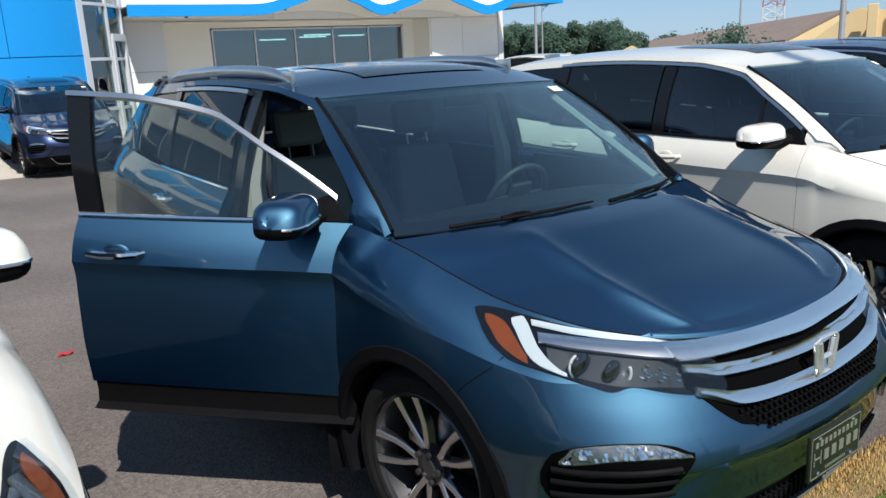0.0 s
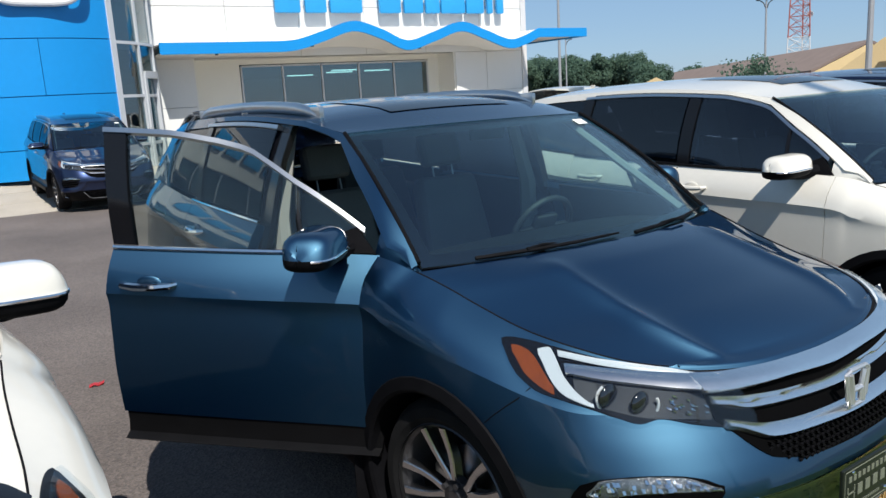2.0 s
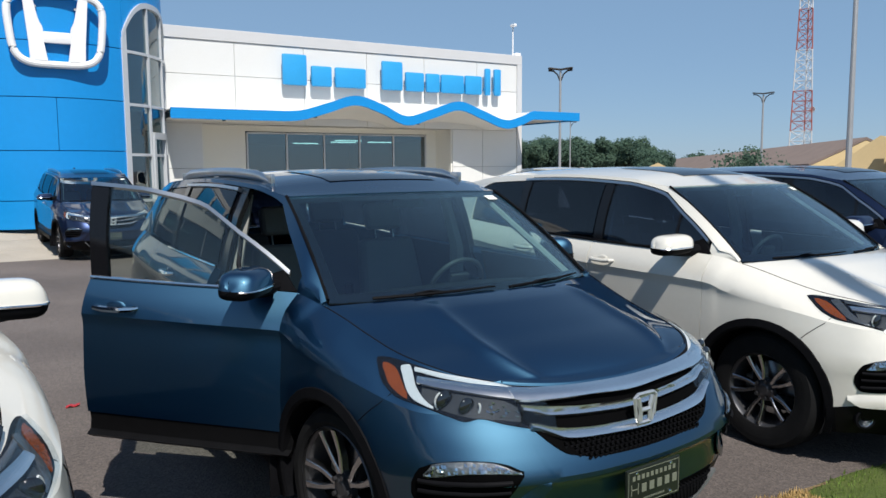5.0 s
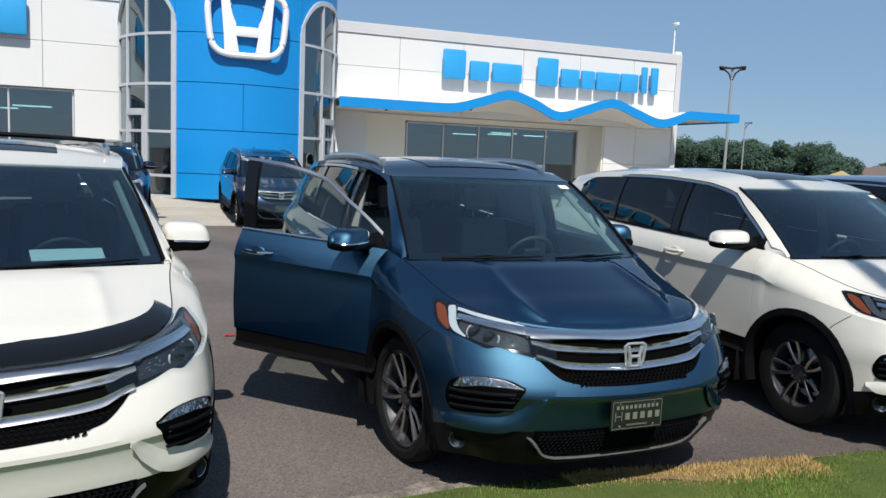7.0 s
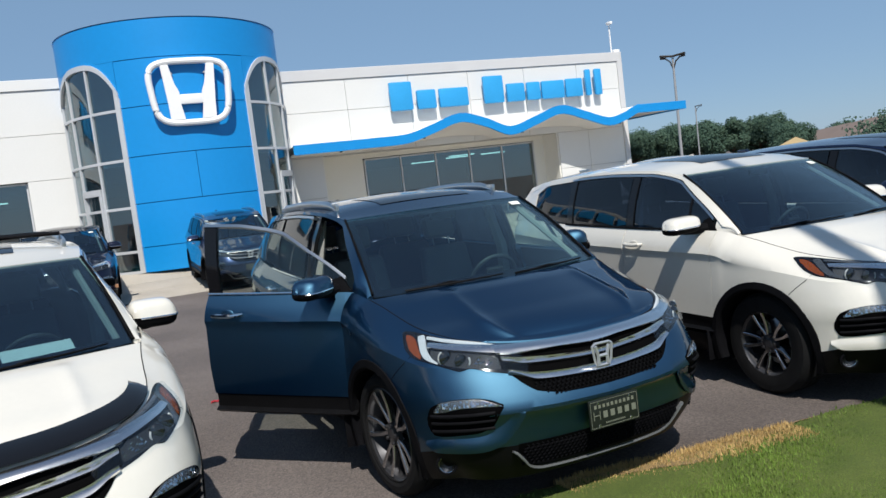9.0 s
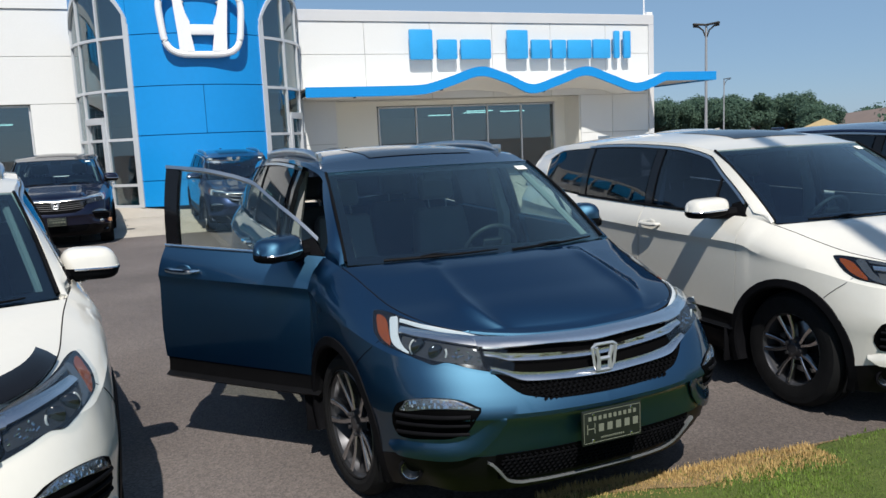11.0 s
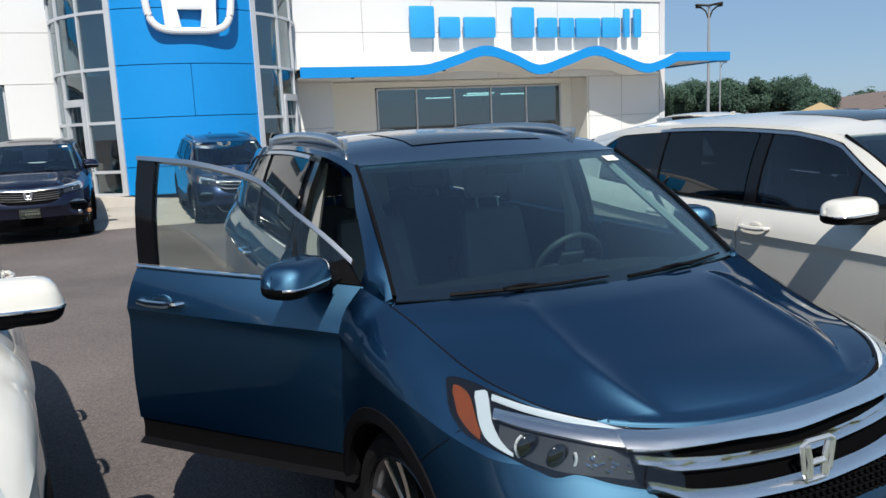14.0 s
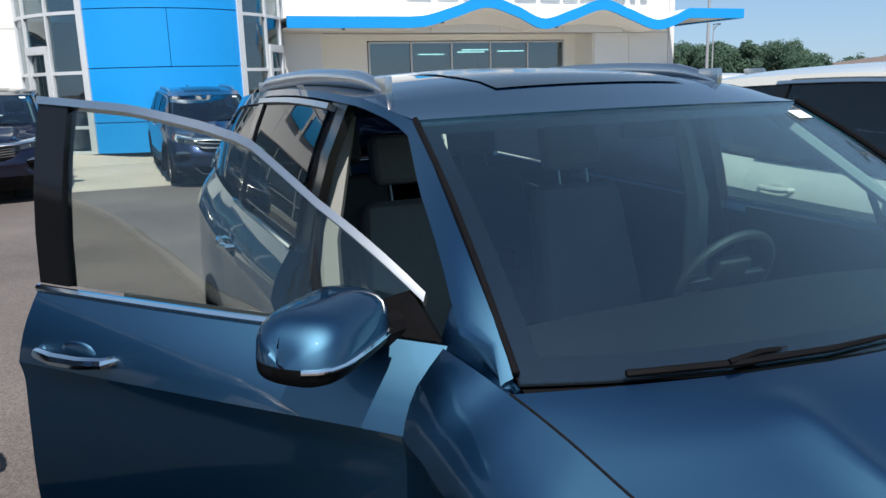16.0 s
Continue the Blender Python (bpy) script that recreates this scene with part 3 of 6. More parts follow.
def mirror_shape(k, lower):
    """The housing of a door mirror: upper painted shell or lower black shell, round its middle."""
    rows = []
    for f in [(1 - math.cos(math.pi * k / 14)) / 2 for k in range(15)]:
        x = 0.155 - 0.325 * f
        r = max(0.0, 1 - abs(2 * f - 1) ** 5.0) ** 0.5 * 0.95 + 0.05
        row = []
        for g in np.linspace(0, math.pi, 13):
            cy, cz = math.cos(g), math.sin(g)
            yy = 0.098 * r * math.copysign(abs(cy) ** 0.62, cy) - 0.015
            zz = (0.086 if not lower else -0.060) * r * cz ** 0.5
            row.append((x + (0.01 * cz if not lower else 0.0), yy + (0.02 * cz if yy < 0 else 0), zz - 0.01 * f))
        rows.append(row)
    bm = bmesh.new()
    grid(bm, rows)
    bmesh.ops.holes_fill(bm, edges=[e for e in bm.edges if e.is_boundary], sides=0)
    bmesh.ops.recalc_face_normals(bm, faces=bm.faces[:])
    return bm


def moved(bm, m):
    bmesh.ops.transform(bm, matrix=m, verts=bm.verts[:])
    if m.determinant() < 0:
        bmesh.ops.reverse_faces(bm, faces=bm.faces[:])
    return bm


def add_door(parent, s, front, paint, swing=0.0, fold=0.0):
    """A door with cladding, window, chrome trim, handle and, in front, its mirror; turned open by swing degrees."""
    c0, c1 = (C_D0, C_D1) if front else (C_D1, C_D2)
    hinge = (s * 0.93, ARCHED[R_SILL, c0, 1] + 0.006, 0.0)
    rows = ARCHED[:, c0:c1 + 1].copy()
    rows[:, 0, 1] += 0.004
    rows[:, -1, 1] -= 0.004
    rows[R_SILL, :, 2] += 0.005
    kp = KEEP[:, c0:c1]
    d = panel("front_door" if front else "rear_door", rows, lambda i, j: i >= R_CLAD and kp[i, j], s, paint, parent, 0.05, hinge)
    d.location = hinge
    d.rotation_euler = (radians(1.7) if swing else 0.0, 0, radians(-s * swing))
    out = rows.copy()
    for k, o in enumerate((-0.022, 0.020, -0.010, -0.012, -0.006)):
        out[R_SILL + k, :, 0] += o
    out[R_SILL + 2, :, 2] -= 0.012
    panel("door_cladding", out, lambda i, j: R_SILL <= i < R_CLAD and kp[i, j], s, M_APRON, d, 0.02, hinge, "black plastic cladding")
    bel = lambda y: belt(y)[1] + 0.012
    y0, y1 = (1.455, 2.375) if front else (2.475, 3.37)
    side_strip("window", s, y0 + 0.005, y1, bel, lambda y: max(win_top(y), bel(y) + 0.004), (M_GLASS if paint is M_BLUE else M_TINT) if front else M_PRIV, d, 0.014, 0.004, 24, hinge, "tinted glass pane")
    # bright frame over the glass, belt strip and dark pillar post
    ys = np.linspace(y0 - 0.03, y1 + 0.085, 24)
    bm = bmesh.new()
    grid(bm, mirrored([[(glass_x(y, z) + 0.004, y, z) for y in ys for z in [max(win_top(y), bel(y)) + dz]] for dz in (0.003, 0.012, 0.021)], s) - np.array(hinge), flip=s < 0)
    thicken(bm, 0.03)
    part("window_trim", bm, M_SATIN, d, "bright metal window trim")
    ys = np.linspace(y0 + (0.06 if front else -0.06), y1 + 0.075, 14)
    bm = bmesh.new()
    tube(bm, [Vector((s * (belt(y)[0] + 0.004), y, belt(y)[1] + 0.006)) - Vector(hinge) for y in ys], 0.009, 6)
    part("belt_trim", bm, M_PLASTIC if paint is M_WHITE else M_CHROME, d, "black belt strip" if paint is M_WHITE else "chrome belt strip")
    side_strip("pillar_cover", s, y1 - 0.005, y1 + 0.085, bel, lambda y: win_top(y) + 0.02, M_GLOSSBLACK, d, 0.004, 0.03, 4, hinge)
    if front:
        bm = bmesh.new()
        tri = [(1.38, belt(1.38)[1] + 0.004), (1.52, belt(1.52)[1] + 0.004), (1.52, belt(1.52)[1] + 0.075), (1.46, win_top(1.46))]
        vs = [bm.verts.new(Vector((s * (glass_x(y, z) + 0.001), y, z)) - Vector(hinge)) for y, z in tri]
        bm.faces.new(vs if s > 0 else vs[::-1])
        thicken(bm, 0.025)
        part("mirror_base", bm, M_PLASTIC, d)
        bm = bmesh.new()
        yq = 1.68
        tube(bm, [Vector((s * (glass_x(y, z) - 0.012), y, z)) - Vector(hinge) for y, z in ((yq - 0.015, belt(yq)[1] + 0.01), (yq + 0.012, (belt(yq)[1] + win_top(yq)) / 2), (yq + 0.03, win_top(yq + 0.03)))], 0.012, 6)
        part("window_post", bm, M_GLOSSBLACK, d, "slim black post before the small fixed pane")
        piv = Vector((s * 0.935, 1.53, 1.2)) - Vector(hinge)
        turn = Matrix.Translation(piv) @ Matrix.Rotation(radians(s * fold), 4, "Z") @ Matrix.Translation(-piv)
        mm = turn @ Matrix.Translation(Vector((s * (1.06 if s < 0 else 0.985), 1.555, 1.222)) - Vector(hinge)) @ Matrix.Diagonal((-s * (0.94 if s < 0 else 0.82), 0.94, 0.92 if s < 0 else 1.15, 1))
        up = part("mirror", moved(mirror_shape(1, False), mm), paint, d, "painted upper mirror shell")
        part("mirror_lower", moved(mirror_shape(1, True), mm), M_PLASTIC, d, "black lower mirror shell")
        bm = bmesh.new()
        tube(bm, [Vector((s * x, y, z)) - Vector(hinge) for x, y, z in ((0.86, 1.49, 1.19), (0.93, 1.53, 1.185), (1.03, 1.555, 1.19))], [0.036, 0.042, 0.04], 10)
        part("mirror_arm", bm, M_PLASTIC, d)
        bm = bmesh.new()
        line = []
        for k in range(4, 14):
            f = (1 - math.cos(math.pi * k / 14)) / 2
            r = max(0.0, 1 - abs(2 * f - 1) ** 5.0) ** 0.5 * 0.95 + 0.05
            line.append((0.155 - 0.325 * f, -0.100 * r - 0.015, -0.004 - 0.01 * f))
        tube(bm, line, 0.0055, 6)
        part("mirror_line", moved(bm, mm), M_CHROME, d, "thin chrome line")
    # handle: a bowed chrome bar before a shallow dark cup
    hy, hz = ((2.27, 1.055) if front else (3.20, 1.075))
    hx = np.interp(hz, SIDE[R_SILL:, c1 - 3, 2], SIDE[R_SILL:, c1 - 3, 0])
    bm = bmesh.new()
    tube(bm, [Vector((s * (hx + o), hy + dy, hz + dz)) - Vector(hinge) for dy, o, dz in ((-0.115, 0.0, 0.006), (-0.10, 0.026, 0.004), (-0.04, 0.036, 0.0), (0.04, 0.036, 0.0), (0.10, 0.026, 0.004), (0.115, 0.0, 0.006))], [0.010, 0.014, 0.016, 0.016, 0.014, 0.010], 8)
    part("handle", bm, M_CHROME if paint is not M_WHITE else paint, d, "chrome door handle" if paint is not M_WHITE else "white door handle")
    bm = bmesh.new()
    bmesh.ops.create_uvsphere(bm, u_segments=14, v_segments=8, radius=1.0, matrix=Matrix.Translation(Vector((s * (hx - 0.004), hy, hz + 0.006)) - Vector(hinge)) @ Matrix.Diagonal((0.008, 0.055, 0.032, 1)))
    part("handle_cup", bm, paint, d)
    # inner lining
    bm = bmesh.new()
    grid(bm, mirrored([[(p[0] - 0.065, p[1], p[2]) for p in rows[i, 1:-1:3]] for i in (R_SILL, R_SILL + 6, R_SILL + 12, NR - 1)], s) - np.array(hinge), flip=s > 0)
    thicken(bm, 0.012)
    part("door_lining", bm, M_TRIM, d, "dark grey inner lining")
    if swing:
        for v in d.data.vertices:
            k = min(1.0, max(0.0, (v.co.z - 0.40) / 0.35)) * min(1.0, max(0.0, (v.co.y - 0.65) / 0.35))
            v.co.y += 0.028 * k * k * (3 - 2 * k)
        # the freed frame leans a little out and back
        for ob in [o for o in bpy.data.objects if o.parent is d and o.name.split(".")[0] in ("window", "window_trim", "pillar_cover")]:
            for v in ob.data.vertices:
                h = max(0.0, (v.co.z - 1.19) / 0.45)
                v.co.x += s * 0.03 * h
                v.co.y += 0.065 * h * max(0.0, v.co.y)
                v.co.z += 0.015 * h
    return d


def seat(parent, x, y, wide=0.5):
    """A leather seat: cushion, backrest, headrest on two rods."""
    bm = boxed(x - wide / 2, x + wide / 2, y - 0.25, y + 0.27, 0.58, 0.74, 0.05, 3)
    part("seat_cushion", bm, M_SEAT, parent)
    bm = boxed(-wide / 2, wide / 2, -0.06, 0.07, 0, 0.62, 0.055, 3)
    for v in bm.verts:
        v.co.x *= 1.0 - 0.22 * max(0, v.co.z - 0.35) / 0.27
    b = part("seat_back", moved(bm, pose(x, y + 0.27, 0.66, -14, 0, 0)), M_SEAT, parent)
    bm = boxed(-0.135, 0.135, -0.045, 0.045, 0.68, 0.87, 0.04, 3)
    part("headrest", moved(bm, pose(x, y + 0.27, 0.66, -14, 0, 0)), M_SEAT, parent)
    for dx in (-0.07, 0.07):
        bm = bmesh.new()
        tube(bm, [(dx, 0, 0.60), (dx, 0, 0.70)], 0.006, 6)
        part("headrest_rod", moved(bm, pose(x, y + 0.27, 0.66, -14, 0, 0)), M_SATIN, parent)


def suv(name, paint, label, m, group="", swing=0.0, style="plain", steer=0.0):
    """A large crossover with all its panels, glass, lamps, wheels and seats."""
    car = thing(name, label, "car", m, group)
    for s in (-1, 1):
        panel("front_body", ARCHED, lambda i, j: KEEP[i, j] and j < C_D0 and i >= R_SILL, s, paint, car, 0.01)
        panel("rear_body", ARCHED, lambda i, j: KEEP[i, j] and j >= C_D2 and i >= R_SILL, s, paint, car, 0.01)
        lowf = ARCHED.copy()
        lowf[:, :, 0] += 0.004
        lowf[:, 0, 0] = lowf[:, -1, 0] = 0
        panel("front_apron", lowf, lambda i, j: i < R_SILL and KEEP[i, j] and j < 5 * STEP, s, M_APRON, car, 0.01, (0, 0, 0), "dark grey plastic apron")
        panel("lower_cladding", lowf, lambda i, j: i < R_SILL and KEEP[i, j] and j >= 5 * STEP, s, M_PLASTIC, car, 0.01, (0, 0, 0), "black plastic lower cladding")
        add_door(car, s, True, paint, swing if s < 0 else 0.0, 62.0 if swing and s > 0 else 0.0)
        add_door(car, s, False, paint)
        # dark arch lip and wheel house
        for hub in HUBS:
            bm = bmesh.new()
            rows = []
            for k in range(25):
                a = radians(-22 + 224 * k / 24)
                row = []
                for r, o in ((ARCH_R + 0.036, 0.0), (ARCH_R + 0.032, 0.006), (ARCH_R - 0.010, 0.007), (ARCH_R - 0.022, -0.002), (ARCH_R - 0.012, -0.25)):
                    y, z = hub + r * math.cos(a), HUB_Z + r * math.sin(a)
                    col = SIDE[:, :, 1:] - np.array([y, z])
                    dist = np.hypot(col[..., 0], col[..., 1]) + (SIDE[:, :, 0] < 0.5) * 9
                    x = SIDE[:, :, 0].flat[int(dist.argmin())]
                    row.append((s * (x + o), y, max(z, 0.2)))
                rows.append(row)
            sm = np.array(rows)
            for it in range(3):
                sm[1:-1, :, 0] = (sm[:-2, :, 0] + 2 * sm[1:-1, :, 0] + sm[2:, :, 0]) / 4
            grid(bm, sm, flip=s > 0)
            part("arch_lip", bm, M_PLASTIC, car, "black wheel-arch lip")
            bm = bmesh.new()
            rows = [[(s * x, hub + ARCH_R * 0.99 * math.cos(a), HUB_Z + ARCH_R * 0.99 * math.sin(a)) for x in (0.45, 0.9)] for a in np.linspace(radians(-25), radians(205), 20)]
            grid(bm, rows)
            box(bm, s * 0.44 - 0.01, s * 0.44 + 0.01, hub - 0.43, hub + 0.43, 0.2, 0.85)
            part("wheel_house", bm, M_DARK, car)
            add_wheel(car, s * 0.805, hub, s, steer if hub < 2 else 0.0, 0.84 if style == "plain" else 1.0)
        bm = boxed(s * 0.94 - 0.09, s * 0.94 + 0.02, 1.405, 1.415, 0.19, 0.42, 0.004)
        part("mud_flap", bm, M_PLASTIC, car)
        # pillar and roof-side skin
        side_strip("roof_side", s, 1.19, 4.60, lambda y: max(min(win_top(y) + (0.028 if y < 3.4 else 0.0), top_line(y)[1] - 0.012), belt(y)[1] if y > 1.3 else top_line(y)[1] - 0.02), lambda y: top_line(y)[1], paint, car, 0.0, 0.03, 50)
        side_strip("front_pillar_base", s, 1.18, 1.40, lambda y: belt(y)[1] - 0.01, lambda y: top_line(y)[1] - 0.01, paint, car, 0.012, 0.02, 8)
        side_strip("centre_pillar", s, 2.36, 2.50, lambda y: belt(y)[1] - 0.2, lambda y: top_line(y)[1] - 0.02, M_GLOSSBLACK, car, 0.03, 0.03, 6)
        side_strip("quarter_pillar", s, 3.36, 3.46, lambda y: belt(y)[1], lambda y: top_line(y)[1] - 0.02, M_GLOSSBLACK, car, 0.006, 0.03, 6)
        qt = lambda y: win_top(y) - 0.11 * max(0, (y - 3.9) / 0.4) ** 2
        side_strip("quarter_window", s, 3.46, 4.20, lambda y: belt(y)[1] + 0.015, qt, M_PRIV, car, 0.012, 0.004, 16, None, "dark privacy glass")
        side_strip("rear_pillar", s, 4.20, 4.60, lambda y: belt(y)[1] - 0.01, lambda y: top_line(y)[1], paint, car, 0.002, 0.03, 10)
        side_strip("quarter_frame", s, 3.44, 4.24, qt, lambda y: top_line(y)[1] - 0.02, paint, car, 0.002, 0.03, 16)
        if style in ("plain", "truck"):
            continue
        bm = bmesh.new()
        ys = np.linspace(2.20, 3.95, 24)
        pts = []
        for i, y in enumerate(ys):
            f = i / 23
            lift = 0.03 * min(1, f * 9, (1 - f) * 9) ** 0.7
            pts.append((s * (top_line(y)[0] - 0.085), y, top_line(y)[1] + 0.012 + lift))
        tube(bm, pts, [0.012 + 0.014 * min(1, i / 3, (23 - i) / 3) for i in range(24)], 10, True, 1.15)
        for y in (2.24, 3.1, 3.9):
            box(bm, s * (top_line(y)[0] - 0.085) - 0.012, s * (top_line(y)[0] - 0.085) + 0.012, y - 0.05, y + 0.05, top_line(y)[1], top_line(y)[1] + 0.06, None, 0.006)
        part("roof_rail", bm, M_SATIN, car, "silver-grey roof rail")
    # hood
    def hood_pt(u, v):
        xe, ye, ze = spline_at(TOP, [2.2 + 5.8 * v])[0]
        xe -= 0.004
        bulge = 0.075 + 0.155 * v
        k = 1 - abs(u) ** 2.4
        z = ze + (0.058 * min(1.0, v / 0.78) ** 0.85 * (1 - 0.75 * max(0.0, (v - 0.5) / 0.5) ** 1.5) + 0.012 * v) * k
        z += 0.020 * math.exp(-(abs(abs(u) - 0.67 + 0.16 * v) / 0.055) ** 1.35) * math.sin(math.pi * min(1, v * 1.1)) ** 0.6
        z -= 0.026 * (1 - v) ** 5 * k
        return (u * xe, ye - bulge * (1 - u * u), z)
    bm = bmesh.new()
    lip = [[(math.copysign(e[0], u) if abs(u) > 1e-6 else 0.0, e[1] - o, e[2] - d) for u in np.linspace(-1, 1, 81) for e in [spline_at(TOP, [abs(u) * 2.2])[0]]] for d, o in ((0.02, 0.001), (0.003, 0.001), (-0.003, -0.003), (-0.007, -0.012))]
    grid(bm, lip + [[hood_pt(u, v) for u in np.linspace(-1, 1, 81)] for v in np.linspace(0.03, 1, 30)])
    thicken(bm, 0.012)
    part("hood", bm, paint, car)
    for s in (-1, 1):
        bm = bmesh.new()
        tube(bm, [(s * (e[0] - 0.003), e[1], e[2] + 0.0005) for e in spline_at(TOP, np.linspace(2.4, 8.0, 30))], 0.0028, 6)
        part("hood_gap", bm, M_DARK, car, "dark gap along the hood")
        # solid black tube put in as the shade of the gap before the hood
        bm = bmesh.new()
        tube(bm, [(s * e[0], e[1] - 0.010, e[2] - 0.013) for e in spline_at(TOP, np.linspace(0.0, 2.3, 24))], 0.008, 8)
        part("hood_gap", bm, M_DARK, car, "black strip for the shade in the gap before the hood")
    bm = bmesh.new()
    grid(bm, [[(u * 0.80, 1.18 - 0.23 * (1 - u * u) + d, 1.125 + z + 0.01 * (1 - u * u)) for u in np.linspace(-1, 1, 21)] for d, z in ((-0.03, -0.02), (0.0, -0.012), (0.05, 0.01))])
    thicken(bm, 0.01)
    part("cowl", bm, M_PLASTIC, car)

    def ws_pt(u, v):
        x = (0.808 - 0.110 * v) * u
        f = v
        zb = 1.135 + 0.012 * (1 - u * u)
        zt = 1.597 + 0.010 * (1 - u * u)
        y = (1.185 + (1.89 - 1.185) * f) - (0.225 * (1 - f) + 0.12 * f) * (1 - u * u)
        return (x, y, zb + (zt - zb) * f + 0.03 * math.sin(math.pi * f))
    bm = bmesh.new()
    grid(bm, [[ws_pt(u, v) for u in np.linspace(-1, 1, 25)] for v in np.linspace(0, 1, 15)])
    thicken(bm, 0.005)
    part("windscreen", bm, M_WS if paint is M_BLUE else M_WSDARK, car, "clear laminated windscreen")
    bm = bmesh.new()
    vs = np.linspace(0, 1, 15)
    for s in (-1, 1):
        grid(bm, [[Vector(ws_pt(s * u, v)) + Vector((0, 0.005, -0.008)) for v in vs] for u in (0.935, 1.0)], flip=s > 0)
    us = np.linspace(-1, 1, 25)
    for v0, v1 in ((0.0, 0.07), (0.93, 1.0)):
        grid(bm, [[Vector(ws_pt(u, v)) + Vector((0, 0.005, -0.008)) for u in us] for v in (v0, v1)])
    part("windscreen_border", bm, M_GLOSSBLACK, car, "black glass border")
    for s in (-1, 1):
        bm = bmesh.new()
        tube(bm, [Vector(ws_pt(s * 1.004, v)) + Vector((0, -0.002, 0.004)) for v in np.linspace(0.02, 1, 16)], 0.009, 8)
        part("windscreen_seal", bm, M_PLASTIC, car, "black rubber seal beside the windscreen")
    if style != "deflector":
        bm = bmesh.new()
        grid(bm, [[Vector(ws_pt(u, v)) + Vector((0, -0.003, 0.003)) for u in (0.76, 0.80, 0.84, 0.885)] for v in (0.865, 0.895, 0.925)])
        thicken(bm, 0.001)
        part("windscreen_sticker", bm, M_PAPER, car, "small white paper sticker")

    def roof_pt(u, y):
        x, z = top_line(y)
        b = 0.12 * max(0, 1 - (y - 1.894) / 0.8)
        crown = 0.012 + 0.046 * math.sin(min(1.0, max(0.0, y - 1.894) / 0.6) * math.pi / 2)
        return (u * (x - 0.002), y - b * (1 - u * u), z + crown * (1 - abs(u) ** 2.2))
    bm = bmesh.new()
    grid(bm, [[roof_pt(u, y) for u in np.linspace(-1, 1, 25)] for y in list(np.linspace(1.894, 4.62, 28))])
    thicken(bm, 0.02)
    part("roof", bm, paint, car)
    bm = bmesh.new()
    grid(bm, [[Vector(roof_pt(u, y)) + Vector((0, 0, 0.004)) for u in np.linspace(-0.5, 0.5, 9)] for y in np.linspace(2.12, 2.72, 8)])
    part("sunroof", bm, M_GLOSSBLACK, car, "dark glass sunroof")
    bm = bmesh.new()
    grid(bm, [[(u * (0.63 + 0.12 * (1 - v)), 4.62 + 0.17 * (1 - v) - 0.0 + 0.03 * (1 - u * u), 1.24 + 0.33 * v + 0.03 * (1 - u * u) * v) for u in np.linspace(-1, 1, 15)] for v in np.linspace(0, 1, 6)], flip=True)
    thicken(bm, 0.006)
    part("rear_window", bm, M_PRIV, car)
    part("brake_light", boxed(-0.16, 0.16, 4.63, 4.67, 1.575, 1.60, 0.006), M_TAIL, car, "red high brake light")
    bm = boxed(-0.02, 0.02, 4.28, 4.46, 1.655, 1.73, 0.012)
    for v in bm.verts:
        if v.co.z > 1.7:
            v.co.y += 0.03
    part("roof_antenna", bm, paint, car)
    # wipers
    for x0, x1 in ((-0.62, -0.02), (0.06, 0.66)):
        bm = bmesh.new()
        pts = [Vector(ws_pt(x / 0.79, 0.005 + 0.016 * k)) + Vector((0, -0.010, 0.010)) for k, x in zip((0, 0.3, 0.6, 1.0), np.linspace(x0, x1, 4))]
        tube(bm, pts, [0.008, 0.008, 0.007, 0.004], 6)
        for k in (1,):
            tube(bm, [pts[k] + Vector((-0.02, 0, 0.006)), pts[k] + Vector((0.06, 0.0, 0.012)), pts[k] + Vector((0.14, 0.01, 0.002))], 0.006, 6)
        part("wiper", bm, M_PLASTIC, car)
    # floor, dashboard, wheel, seats
    bm = boxed(-0.86, 0.86, 0.5, 4.7, 0.26, 0.34, 0.0)
    box(bm, -0.84, 0.84, 1.0, 1.06, 0.34, 1.05)
    part("floor_pan", bm, M_DARK, car)
    bm = bmesh.new()
    prof = [(1.08, 1.10), (1.3, 1.115), (1.52, 1.10), (1.66, 1.05), (1.70, 0.98), (1.62, 0.75), (1.45, 0.55)]
    grid(bm, [[(u * 0.84, y + (0.06 if u * 0.84 > -2 else 0) - 0.12 * (1 - u * u) * (y < 1.4), z - 0.035 * abs(u) ** 3) for u in np.linspace(-1, 1, 15)] for y, z in prof])
    thicken(bm, 0.02)
    part("dashboard", bm, M_DASH, car)
    bm = bmesh.new()
    tube(bm, [(0.185 * math.cos(a), 0.185 * math.sin(a), 0) for a in np.linspace(0, 2 * math.pi, 33)], 0.016, 8, False)
    box(bm, -0.17, 0.17, -0.02, 0.02, -0.012, 0.012)
    box(bm, -0.07, 0.07, -0.09, 0.06, -0.02, 0.02, None, 0.015)
    part("steering_wheel", moved(bm, pose(0.38, 1.86, 1.03, -62, 0, 0)), M_TRIM, car)
    for x in (-0.38, 0.38):
        seat(car, x, 2.30)
        seat(car, x, 3.20, 0.6)
    bm = boxed(-0.10, 0.10, -0.012, 0.012, -0.035, 0.035, 0.01)
    part("rear_view_mirror", moved(bm, pose(0, 1.80, 1.555, 0, 0, 0)), M_TRIM, car)
